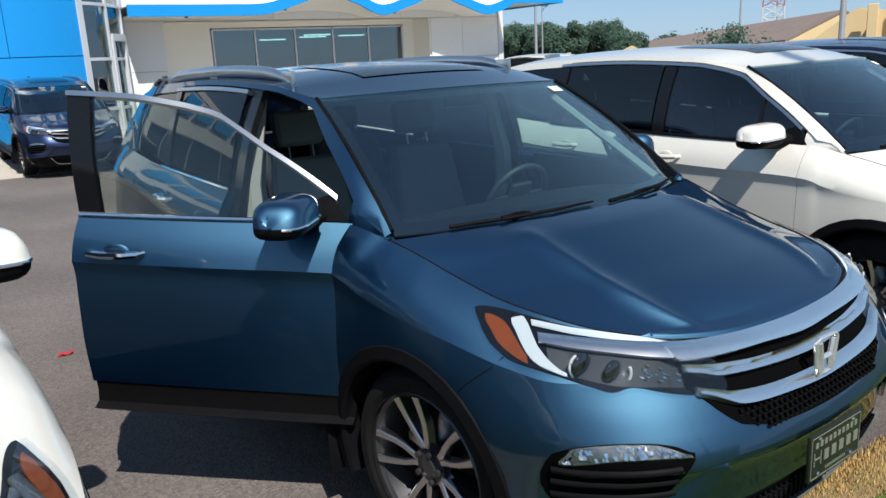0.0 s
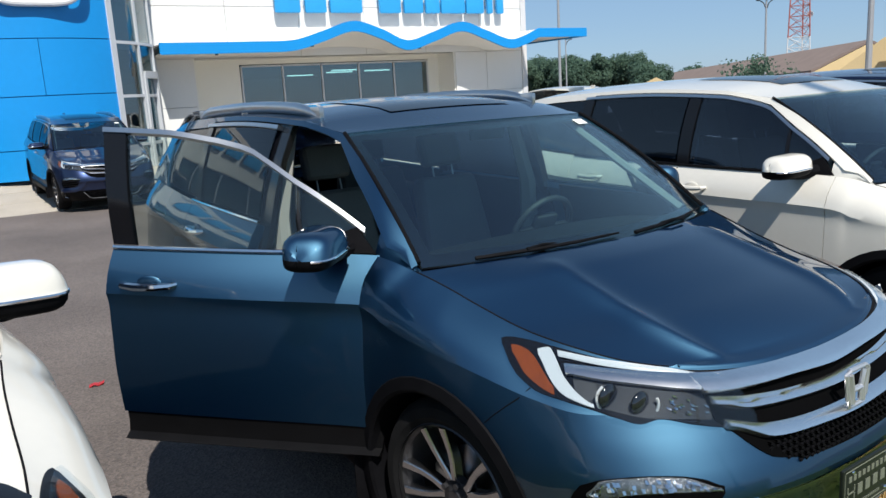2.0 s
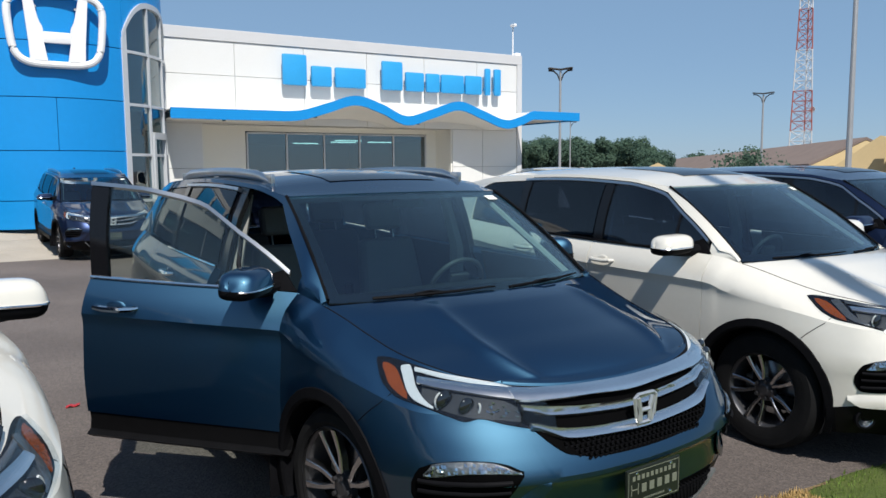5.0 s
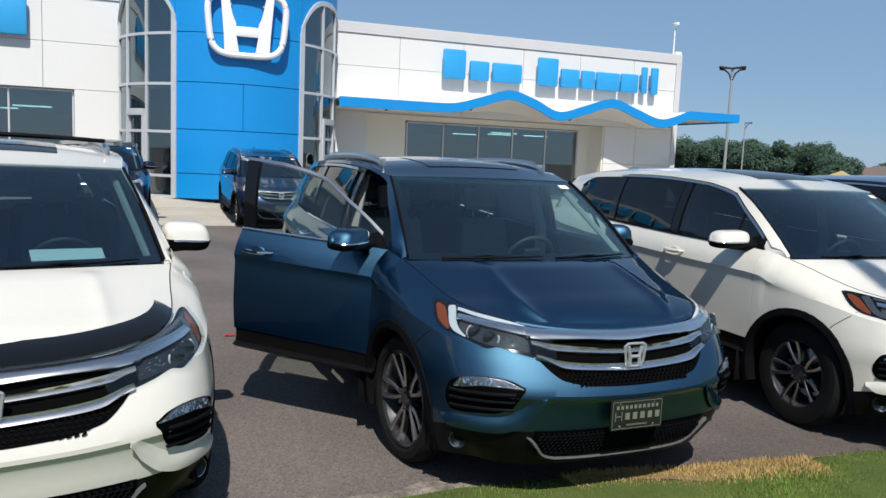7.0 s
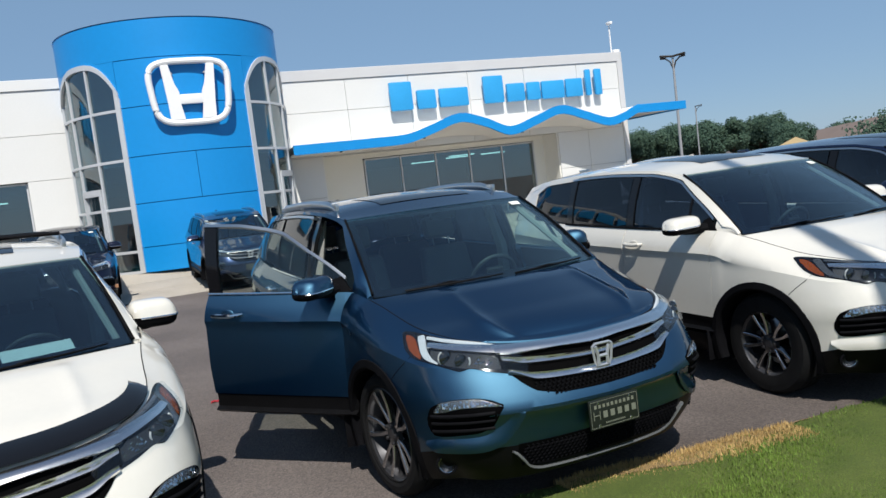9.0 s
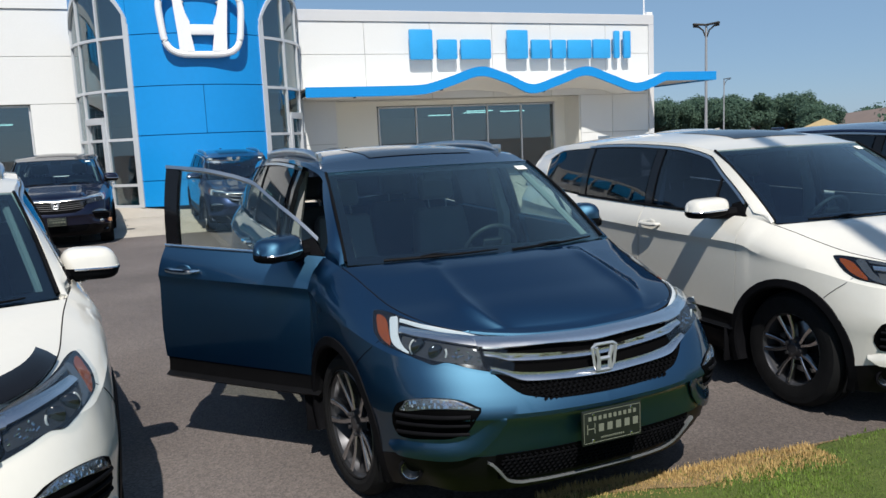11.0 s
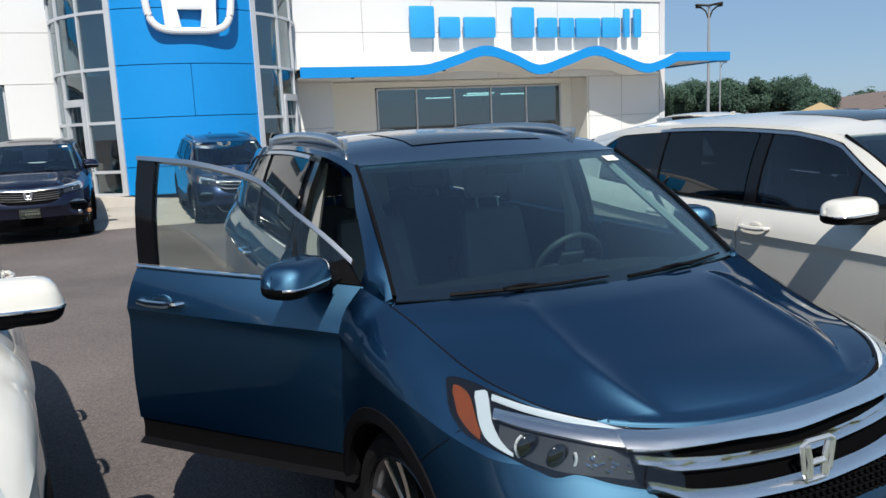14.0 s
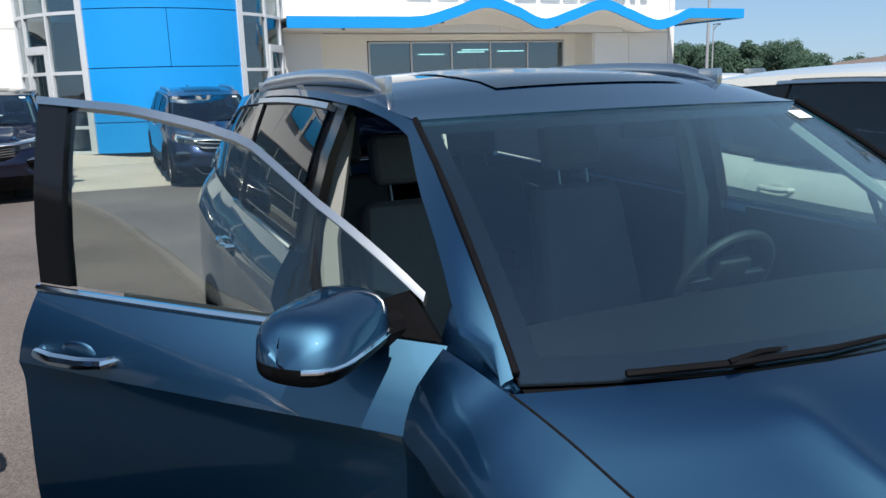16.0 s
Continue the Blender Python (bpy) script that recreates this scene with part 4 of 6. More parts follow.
    for s in (-1, 1):
        bm = bmesh.new()
        tube(bm, [(s * (0.745 - 0.10 * f), 1.27 + 0.68 * f, 1.14 + 0.43 * f) for f in np.linspace(0, 1, 6)], 0.02, 6)
        part("pillar_lining", bm, M_LIGHTTRIM, car, "light grey pillar lining")
        bm = bmesh.new()
        tube(bm, [(s * 0.80, 2.44, 0.5), (s * 0.80, 2.44, 1.2), (s * 0.70, 2.46, 1.6)], [0.06, 0.05, 0.035], 6)
        part("centre_pillar_lining", bm, M_LIGHTTRIM, car)
    bm = bmesh.new()
    grid(bm, [[Vector(roof_pt(u, y)) - Vector((0, 0, 0.035)) for u in np.linspace(-0.97, 0.97, 9)] for y in np.linspace(1.92, 4.55, 8)], flip=True)
    part("headliner", bm, M_LIGHTTRIM, car, "light grey headliner")
    if style == "deflector":
        bm = bmesh.new()
        box(bm, -0.17, 0.17, -0.065, 0.065, 0, 0.004)
        part("dash_paper", moved(bm, pose(0.36, 1.30, 1.165, 22, 0, 4)), M_PAPER, car, "white paper form on the dashboard")
        for y in (2.42, 3.4):
            bm = bmesh.new()
            xr = top_line(y)[0] - 0.085
            tube(bm, [(u * xr, y, top_line(y)[1] + 0.085 + 0.015 * (1 - u * u)) for u in np.linspace(-1, 1, 9)], 0.022, 8, True, 0.6)
            part("cross_bar", bm, M_PLASTIC, car, "black roof cross bar")
    front_face(car, paint, style)
    return car


def bars(bm, x0, x1, y, z, h, n, gap=0.35):
    """A row of plain bars in place of writing."""
    w = (x1 - x0) / (n + (n - 1) * gap)
    for i in range(n):
        x = x0 + i * w * (1 + gap)
        box(bm, x, x + w, y - 0.0015, y + 0.001, z, z + h)


MESHES = {}


def facets(name, qs, lo, hi, a, out, nq, nz, share_of, parents, label):
    """Small bright mirror chips, each leaning its own way, on a lamp's reflector."""
    rnd = random.Random(17)
    q = np.linspace(qs[0], qs[-1], nq + 1)
    l, h = np.interp(q, qs, lo), np.interp(q, qs, hi)
    at = lambda i, f: on_body(q[i], l[i] + (h[i] - l[i]) * f, a, out)
    quads = []
    for i in range(nq):
        for r in range(nz):
            if rnd.random() < share_of:
                c = [at(i, (r + 0.08) / nz), at(i + 1, (r + 0.08) / nz), at(i + 1, (r + 0.92) / nz), at(i, (r + 0.92) / nz)]
                for k, d in enumerate((rnd.uniform(0, 0.008), rnd.uniform(0, 0.008), rnd.uniform(-0.004, 0.004), rnd.uniform(-0.004, 0.004))):
                    c[k] = c[k] + Vector((0, -d, 0))
                quads.append(c)
    for s, par in zip((-1, 1), parents):
        bm = bmesh.new()
        for c in quads:
            vs = [bm.verts.new((-s * p.x, p.y, p.z)) for p in (c if s < 0 else c[::-1])]
            bm.faces.new(vs)
        thicken(bm, 0.002)
        part(name, bm, M_CHROME, par, label, False)


def front_face(car, paint, style):
    """Grille, lamps, lower intakes and the dealer's plate."""
    # grille
    gx = [-0.53, -0.45, -0.395, -0.26, 0, 0.26, 0.395, 0.45, 0.53]
    sym = lambda v: v + v[-2::-1]
    patch("grille", gx, sym([0.800, 0.725, 0.684, 0.655, 0.645]), sym([0.868, 0.874, 0.874, 0.872, 0.868]), 0, 0.004, M_GRILLE, car, 0.01, 9, 50, False, "black grille")
    bx = [-0.54, -0.45, -0.22, 0, 0.22, 0.45, 0.54]
    patch("grille_bar", bx, sym([0.876, 0.868, 0.864, 0.852]), sym([0.914, 0.908, 0.899, 0.893]), 0, 0.012, M_BAR, car, 0.02, 9, 50, False, "chrome upper grille bar", 0.005, 0.022)
    thin = style == "truck"
    for z in (0.70, 0.735, 0.77, 0.805, 0.838) if thin else ():
        patch("grille_bar", [-0.46, -0.22, 0, 0.22, 0.46], [z + 0.022, z + 0.006, z, z + 0.006, z + 0.022], [z + 0.032, z + 0.016, z + 0.010, z + 0.016, z + 0.032], 0, 0.010, M_TRIM, car, 0.01, 3, 30, False, "thin grey grille bar")
    for q, lo, hi in () if thin else (([-0.52, -0.425, -0.22, 0, 0.22, 0.425, 0.52], [0.844, 0.814, 0.797, 0.787], [0.862, 0.845, 0.824, 0.813]),
                      ([-0.51, -0.39, -0.22, 0, 0.22, 0.39, 0.51], [0.786, 0.738, 0.723, 0.714], [0.802, 0.768, 0.751, 0.744])):
        patch("grille_bar", q, sym(lo), sym(hi), 0, 0.010, M_BAR, car, 0.02, 7, 50, False, "chrome grille bar", 0.004, 0.018)
    # mesh below the bars and in the lower intake
    for z0, z1, xa, nz, nm, sl in ((0.655, 0.722, 0.44, 4, "grille_mesh", 0.14), (0.300, 0.412, 0.49, 6, "lower_grille", -0.03)):
        if nm in MESHES:
            tagged(share(nm, MESHES[nm], car, Matrix()), "black honeycomb mesh")
            continue
        step, verts, faces = 0.026, [], []
        dz = (z1 - z0) / nz
        for r in range(nz):
            for i in range(int(2 * xa / step) + 1):
                x, zc = -xa + step * (i + 0.5 * (r % 2)), z0 + dz * (r + 0.5)
                if abs(x) > xa - sl * (z1 - zc) / (z1 - z0):
                    continue
                y, w = on_body(x, zc, 0, 0.012).y, step * 0.5
                hexa = [(0, dz * 0.55), (w, dz * 0.25), (w, -dz * 0.25), (0, -dz * 0.55)]
                for (ax, az), (cx, cz) in zip(hexa, hexa[1:]):
                    t = Vector((cz - az, 0, ax - cx)).normalized() * 0.0032
                    k = len(verts)
                    for px, pz in ((ax, az), (cx, cz)):
                        q = Vector((x + px, y, zc + pz))
                        verts += [q - t, q + t, q + t + Vector((0, 0.012, 0)), q - t + Vector((0, 0.012, 0))]
                    faces += [(k, k + 1, k + 5, k + 4), (k + 1, k + 2, k + 6, k + 5), (k + 3, k, k + 4, k + 7)]
        me = bpy.data.meshes.new(nm)
        me.from_pydata(verts, [], faces)
        me.materials.append(M_PLASTIC)
        MESHES[nm] = me
        tagged(share(nm, me, car, Matrix()), "black honeycomb mesh")
    patch("lower_intake", [-0.515, -0.44, 0, 0.44, 0.515], [0.385, 0.300, 0.285, 0.300, 0.385], [0.424] * 5, 0, 0.003, M_GRILLE, car, 0.006, 5, 36, False)
    if thin:
        for s in (-1, 1):
            c = on_body(-0.92, 0.47, 35, 0.006)
            part("side_reflector", boxed(-s * c.x - 0.055, -s * c.x + 0.055, c.y - 0.012, c.y + 0.012, 0.43, 0.50, 0.008), M_AMBERCLEAR, car, "pale amber corner reflector")
            c = on_body(-0.72, 0.47, 35, 0.006)
            bm = bmesh.new()
            bmesh.ops.create_uvsphere(bm, u_segments=14, v_segments=8, radius=0.045, matrix=Matrix.Translation((-s * c.x, c.y, 0.465)))
            part("fog_lamp", bm, M_REFLECTOR, car, "round bright fog lamp")
    else:
        patch("skid_trim", [-0.545, -0.505, -0.45, -0.38, 0, 0.38, 0.45, 0.505, 0.545], sym([0.392, 0.350, 0.289, 0.265, 0.260]), sym([0.402, 0.368, 0.300, 0.273, 0.267]), 0, 0.020, M_TRIMSILVER, car, 0.02, 4, 60, False, "satin silver lower trim", 0.0, 0.006)
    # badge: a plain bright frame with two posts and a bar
    p = on_body(0, 0.76, 0, 0.058)
    bm = bmesh.new()
    ring = [(0.062, 0.052), (0.050, -0.030), (0.038, -0.052), (-0.038, -0.052), (-0.050, -0.030), (-0.062, 0.052), (-0.045, 0.064), (0.045, 0.064), (0.062, 0.052)]
    tube(bm, [(x, p.y, 0.79 + z) for x, z in ring], 0.007, 6, False)
    for s in (-1, 1):
        tube(bm, [(s * 0.042, p.y, 0.84), (s * 0.028, p.y, 0.79), (s * 0.030, p.y, 0.745)], [0.010, 0.009, 0.011], 6)
    tube(bm, [(-0.028, p.y, 0.788), (0.028, p.y, 0.788)], 0.009, 6)
    part("badge", bm, M_SILVER, car, "chrome badge")
    # headlamps
    H = [-1.090, -1.068, -1.01, -0.93, -0.864, -0.79, -0.737, -0.682, -0.59, -0.50, -0.44, -0.40]
    hi = [0.979, 0.983, 0.980, 0.971, 0.962, 0.951, 0.944, 0.938, 0.925, 0.910, 0.872, 0.80]
    lo = [0.968, 0.912, 0.872, 0.857, 0.845, 0.827, 0.814, 0.824, 0.803, 0.783, 0.768, 0.760]
    A = 35
    hl = patch("headlamp", H, lo, hi, A, 0.002, M_GLOSSBLACK, car, 0.008, 9, 44, True, "black headlamp housing")

    def sub(nm, qs, l, h, out, material, label="", n=14, thick=0.006, dome=0.0, tilt=0.0):
        for ob, par in zip(patch(nm, qs, l, h, A, out, material, car, thick, 5, n, True, label, dome, tilt), hl):
            ob.parent = par
    sub("side_marker", [-1.062, -1.035, -1.000, -0.957], [0.950, 0.908, 0.884, 0.868], [0.966, 0.964, 0.946, 0.886], 0.006, M_AMBER, "amber side marker")
    guide = M_DULLGUIDE if paint is M_WHITE else M_DRL
    sub("light_guide", [-0.986, -0.965, -0.945, -0.925, -0.895, -0.855], [0.950, 0.905, 0.879, 0.867, 0.858, 0.849], [0.962, 0.967, 0.964, 0.912, 0.878, 0.856], 0.008, guide, "pale light guide", 18)
    sub("light_strip", [-0.93, -0.83, -0.72, -0.62, -0.525], [0.951, 0.940, 0.929, 0.917, 0.905], [0.964, 0.954, 0.943, 0.929, 0.910], 0.009, guide, "pale light strip", 20, 0.006, 0.004)
    sub("lamp_bar", [-0.918, -0.83, -0.73, -0.60, -0.475], [0.918, 0.910, 0.902, 0.886, 0.870], [0.938, 0.935, 0.929, 0.919, 0.908], 0.012, M_BAR, "chrome bar through the lamp", 20, 0.012, 0.003, 0.012)
    sub("lamp_bezel", [-0.90, -0.83, -0.73, -0.60, -0.53], [0.868, 0.848, 0.830, 0.817, 0.806], [0.914, 0.906, 0.898, 0.880, 0.850], 0.003, M_BEZEL, "dark grey lamp lining", 20, 0.003)
    sub("lamp_fins", [-0.90, -0.87, -0.84], [0.868, 0.862, 0.872], [0.905, 0.904, 0.900], 0.005, M_TRIM, "grey ribbed filler", 6)
    facets("turn_reflector", [-0.668, -0.625, -0.58, -0.54], [0.848, 0.834, 0.824, 0.820], [0.884, 0.872, 0.858, 0.840], A, 0.005, 13, 7, 0.26, hl, "dark reflector with bright facets")
    for k, s in enumerate((-1, 1)):
        for pq, pz, pr, a0, a1 in ((-0.806, 0.872, 0.038, 125.0, 235.0), (-0.724, 0.858, 0.036, -85.0, 25.0)):
            c = on_body(pq, pz, A, 0.012)
            bm = bmesh.new()
            bmesh.ops.create_uvsphere(bm, u_segments=18, v_segments=10, radius=pr)
            mm = Matrix.Translation((-s * c.x, c.y + 0.010, c.z))
            part("projector", moved(bm, mm @ Matrix.Diagonal((1, 0.4, 1, 1))), M_LENSDARK, hl[k], "dark glossy projector lens")
            bm = bmesh.new()
            tube(bm, [(-s * (pr + 0.005) * math.cos(radians(a)), 0, (pr + 0.005) * math.sin(radians(a))) for a in np.linspace(a0, a1, 25)], 0.0045, 6, True)
            part("projector_ring", moved(bm, mm @ pose(0, -0.013, 0, 0, 0, s * 35)), M_DRL, hl[k], "thin bright arc")
    sub("lamp_cover", H, [z + 0.003 for z in lo], [z - 0.003 for z in hi], 0.022, M_LENS, "clear lamp cover", 44, 0.002)
    # seam between bumper and fender
    for s in (-1, 1):
        bm = bmesh.new()
        pts = [on_body(q_, z_, A, 0.0015) for q_, z_ in ((-1.022, 0.876), (-1.06, 0.845), (-1.10, 0.81), (-1.135, 0.775), (-1.16, 0.745))]
        tube(bm, [(-s * p.x, p.y, p.z) for p in pts], 0.002, 6)
        part("panel_gap", bm, M_DARK, car)
    # corner intakes with their turn lamps, and the ledge under them
    A = 28
    q = [-0.955, -0.935, -0.88, -0.78, -0.68, -0.61, -0.555]
    inn = patch("corner_intake", q, [0.535, 0.492, 0.486, 0.498, 0.512, 0.548, 0.634], [0.575, 0.634, 0.666, 0.686, 0.688, 0.675, 0.652], A, 0.003, M_GRILLE, car, 0.006, 7, 30, True, "black corner intake")
    hl = inn
    lq, ll, lh = [-0.912, -0.88, -0.777, -0.70, -0.648, -0.565], [0.612, 0.618, 0.642, 0.648, 0.648, 0.642], [0.622, 0.664, 0.684, 0.686, 0.679, 0.649]
    sub("turn_lamp", lq, ll, lh, 0.004, M_TURN, "clear turn lamp", 24, 0.004)
    facets("turn_facets", lq, [z + 0.004 for z in ll], [z - 0.004 for z in lh], A, 0.007, 44, 3, 0.36, inn, "bright lamp facets")
    sub("turn_lamp_cover", lq, ll, lh, 0.012, M_LENS, "clear cover", 24, 0.002, 0.003)
    for z in (0.506, 0.548, 0.588):
        sub("louvre", [-0.93, -0.80, -0.60 - 0.1 * (0.588 - z)], [z + 0.0, z + 0.012, z + 0.024], [z + 0.016, z + 0.028, z + 0.038], 0.010, M_PLASTIC, "", 14, 0.012, 0.004, 0.006)
    patch("bumper_ledge", [-0.975, -0.93, -0.80, -0.66, -0.57, -0.50, -0.45], [0.432, 0.402, 0.404, 0.414, 0.446, 0.510, 0.580], [0.452, 0.468, 0.478, 0.494, 0.540, 0.590, 0.600], A, 0.001, paint, car, 0.006, 7, 34, True, "", 0.003, 0.016)
    A = 35
    for s in (-1, 1):
        c = on_body(-0.867, 0.326, A, 0.010)
        mm = Matrix.Translation((-s * c.x, c.y, c.z)) @ pose(0, 0, 0, 0, 0, s * 35)
        bm = bmesh.new()
        lathe(bm, [(0.058, 0.02), (0.056, -0.004), (0.046, -0.006), (0.042, 0.004)], 24, "x")
        fog = part("fog_lamp", moved(bm, mm @ pose(0, 0, 0, 0, 0, 90)), M_PLASTIC, car, "round fog lamp in a black bezel")
        for nm, r0, r1, mt, lab in (("fog_reflector", 0.040, 0.010, M_DIMCHROME, "bright reflector"), ("fog_ring", 0.042, 0.036, M_CHROME, "chrome ring")):
            bm = bmesh.new()
            lathe(bm, [(r0, -0.002), (r1, 0.018 if r1 < 0.02 else 0.002), (0.0 if r1 < 0.02 else r1, 0.019)], 24, "x")
            part(nm, moved(bm, mm @ pose(0, 0, 0, 0, 0, 90)), mt, fog, lab)
    if style == "deflector":
        bm = bmesh.new()
        rows = []
        for v, up in ((2.0, 0.012), (2.8, 0.045), (3.8, 0.066)):
            row = []
            for u in np.linspace(-1, 1, 31):
                t = abs(u) * 4.5
                e = spline_at(TOP, [t])[0]
                back = (v - 2.0) * 0.092 * (1 - 0.40 * abs(u) ** 4)
                row.append((math.copysign(e[0], u) * (1 - 0.05 * (v - 2) * u * u) if abs(u) > 1e-6 else 0, e[1] - 0.02 + back, e[2] + 0.01 + up * 0.9 * (1 - 0.35 * abs(u) ** 6)))
            rows.append(row)
        grid(bm, rows)
        thicken(bm, 0.006)
        part("hood_deflector", bm, M_GLOSSBLACK, car, "smoked black hood deflector")
    if style in ("plate", "truck"):
        py = -0.014
        bm = boxed(-0.155, 0.155, py - 0.006, py + 0.006, 0.428, 0.582, 0.003)
        pl = part("plate", bm, M_PLATE, car, "black dealer plate with pale print")
        bm = bmesh.new()
        for z in (0.436, 0.572):
            box(bm, -0.148, 0.148, py - 0.008, py - 0.0055, z, z + 0.002)
        for x in (-0.148, 0.146):
            box(bm, x, x + 0.002, py - 0.008, py - 0.0055, 0.436, 0.574)
        bars(bm, -0.125, 0.125, py - 0.0065, 0.536, 0.018, 10, 0.7)
        bars(bm, -0.072, 0.135, py - 0.0065, 0.482, 0.034, 5, 0.7)
        bars(bm, -0.06, 0.06, py - 0.0065, 0.450, 0.008, 12, 0.8)
        box(bm, -0.132, -0.128, py - 0.008, py - 0.0055, 0.478, 0.522)
        box(bm, -0.094, -0.090, py - 0.008, py - 0.0055, 0.478, 0.522)
        box(bm, -0.132, -0.090, py - 0.008, py - 0.0055, 0.498, 0.502)
        for x, z in ((-0.10, 0.563), (0.10, 0.563), (-0.10, 0.446), (0.10, 0.446)):
            b2 = bmesh.new()
            bmesh.ops.create_cone(b2, cap_ends=True, segments=10, radius1=0.007, radius2=0.005, depth=0.005, matrix=Matrix.Translation((x, py - 0.008, z)) @ Matrix.Rotation(radians(90), 4, "X"))
            part("plate_screw", b2, M_CHROME, pl, "bright screw head")
        part("plate_print", bm, M_PRINT, pl, "pale printed bars", False)


# ---- ground ----
def edge_y(x):
    """Where the turf meets the asphalt."""
    y = np.interp(x, (-12, -3, -1.24, -0.6, 0.0, 0.5, 1.2, 1.8, 2.3, 6, 16), (1.1, 0.58, 0.47, 0.46, 0.42, 0.34, 0.25, 0.23, 0.16, -0.25, -1.2))
    return float(y) + 0.012 * math.sin(7.3 * x) + 0.010 * math.sin(17 * x + 1)


def rise(y):
    """Height of the apron towards the building."""
    return float(np.interp(y, (14.9, 17.9, 18.7, 19.0), (0.0, 0.17, 0.36, 0.38)))


bm = bmesh.new()
xs = [-900, -200, -60, -30] + list(np.linspace(-20, 40, 13)) + [60, 200, 900]
ys = [-600, -100, -20, -8, -4, 0, 4, 8, 12, 14.9, 17.9, 18.7, 19.0, 24, 40, 120, 900]
grid(bm, [[(x, y, (rise(y) - 0.012 if y > 14.9 else 0.0) if y < 30 else -0.5) for x in xs] for y in ys])
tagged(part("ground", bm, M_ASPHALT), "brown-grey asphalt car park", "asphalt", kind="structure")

bm = bmesh.new()
cx = [-30 + 3.05 * i for i in range(18)]
cy = [14.9, 16.4, 17.9, 18.7, 19.0, 22.4]
for i in range(len(cx) - 1):
    for j in range(len(cy) - 1):
        g = 0.012
        x0, x1, y0, y1 = cx[i] + g, cx[i + 1] - g, cy[j] + (g if j in (0, 1, 2) else 0), cy[j + 1] - (g if j in (0, 1) else 0)
        sl = lambda x: -0.042 * x
        top = [bm.verts.new((x, y + sl(x), rise(y) + 0.006)) for x, y in ((x0, y0), (x1, y0), (x1, y1), (x0, y1))]
        low = [bm.verts.new((v.co.x, v.co.y, v.co.z - 0.06)) for v in top]
        bm.faces.new(top)
        for k in range(4):
            bm.faces.new((top[k], low[k], low[(k + 1) % 4], top[(k + 1) % 4]))
tagged(part("pavement", bm, M_CONCRETE, None, "", False), "pale concrete apron with joints", "pavement", kind="structure")

bm = bmesh.new()
xs = list(np.linspace(-12, 16, 113))
rows = [[(x, edge_y(x), 0.004) for x in xs], [(x, edge_y(x) - 0.05, 0.02) for x in xs]]
for d in (0.3, 0.8, 1.5, 3, 6, 12):
    rows.append([(x, edge_y(x) - d, 0.03 + 0.012 * math.sin(3 * x + d * 5)) for x in xs])
grid(bm, rows, flip=True)
tagged(part("turf_verge", bm, M_SOIL), "dry turf verge along the car park", "verge", kind="structure")


bm = bmesh.new()
xs = list(np.linspace(-0.4, 1.7, 43))
turf_z = lambda x, d: float(np.interp(d, (0.0, 0.05, 0.3), (0.004, 0.02, 0.03 + 0.012 * math.sin(3 * x + 1.5)))) + 0.005
wide = lambda x: 0.02 + 0.19 * math.exp(-((x - 0.6) / 0.6) ** 2) + 0.012 * math.sin(5.3 * x) + 0.006 * math.sin(11 * x)
grid(bm, [[(x, edge_y(x) - d * wide(x), turf_z(x, d * wide(x))) for x in xs] for d in (0.0, 0.15, 0.4, 0.7, 1.0)], flip=True)
tagged(part("dirt_edge", bm, M_DIRT), "dry brown dirt along the edge of the turf", "dirt", kind="structure")


bm = bmesh.new()
xs = list(np.linspace(-3.0, -0.45, 60))
pale = lambda x: 0.10 + 0.03 * math.sin(6.1 * x) + 0.02 * math.sin(19 * x)
grid(bm, [[(x, edge_y(x) - 0.03 + d * pale(x) * min(1.0, (-0.45 - x) * 2.5 + 0.05), 0.009 - 0.004 * d) for x in xs] for d in (0.0, 0.4, 0.8, 1.3)])
tagged(part("gravel_edge", bm, M_GRAVEL), "pale broken gravel along the edge of the asphalt", "gravel", kind="structure")


def blades(name, material, count, rnd, area, tall, label):
    """Many thin blades of grass as one mesh."""
    verts, faces = [], []
    while len(faces) < count:
        x, d = rnd.uniform(*area[0]), rnd.triangular(area[1][0], area[1][1], area[1][2])
        y = edge_y(x) - d
        h, a, ln = tall * rnd.uniform(0.5, 1.3), rnd.uniform(0, 6.283), rnd.uniform(-0.5, 0.5)
        w = 0.0048 * rnd.uniform(0.7, 1.4)
        c, s = math.cos(a), math.sin(a)
        k = len(verts)
        z = 0.008
        verts += [(x - w * c, y - w * s, z), (x + w * c, y + w * s, z), (x - s * h * ln + w * 0.4 * c, y + c * h * ln, z + h)]
        faces.append((k, k + 1, k + 2))
    me = bpy.data.meshes.new(name)
    me.from_pydata(verts, [], faces)
    me.materials.append(material)
    tagged(new(name, me), label, "grass", kind="stuff")


rnd = random.Random(7)
blades("grass", M_GRASS, 240000, rnd, ((-1.8, 5.5), (0.0, 2.7, 0.8)), 0.030, "short green grass on the verge")
blades("dry_grass", M_STRAW, 9000, rnd, ((-0.15, 1.45), (-0.03, 0.30, 0.05)), 0.032, "dry straw-coloured grass along the edge")


# ---- dealership building ----
BM = pose(0, 21.3, 0, 0, 0, -2.4)
FLOOR_Z = 0.38
WINGS = thing("dealership_building", "white panelled showroom with a blue wavy canopy", "building", BM, kind="structure")


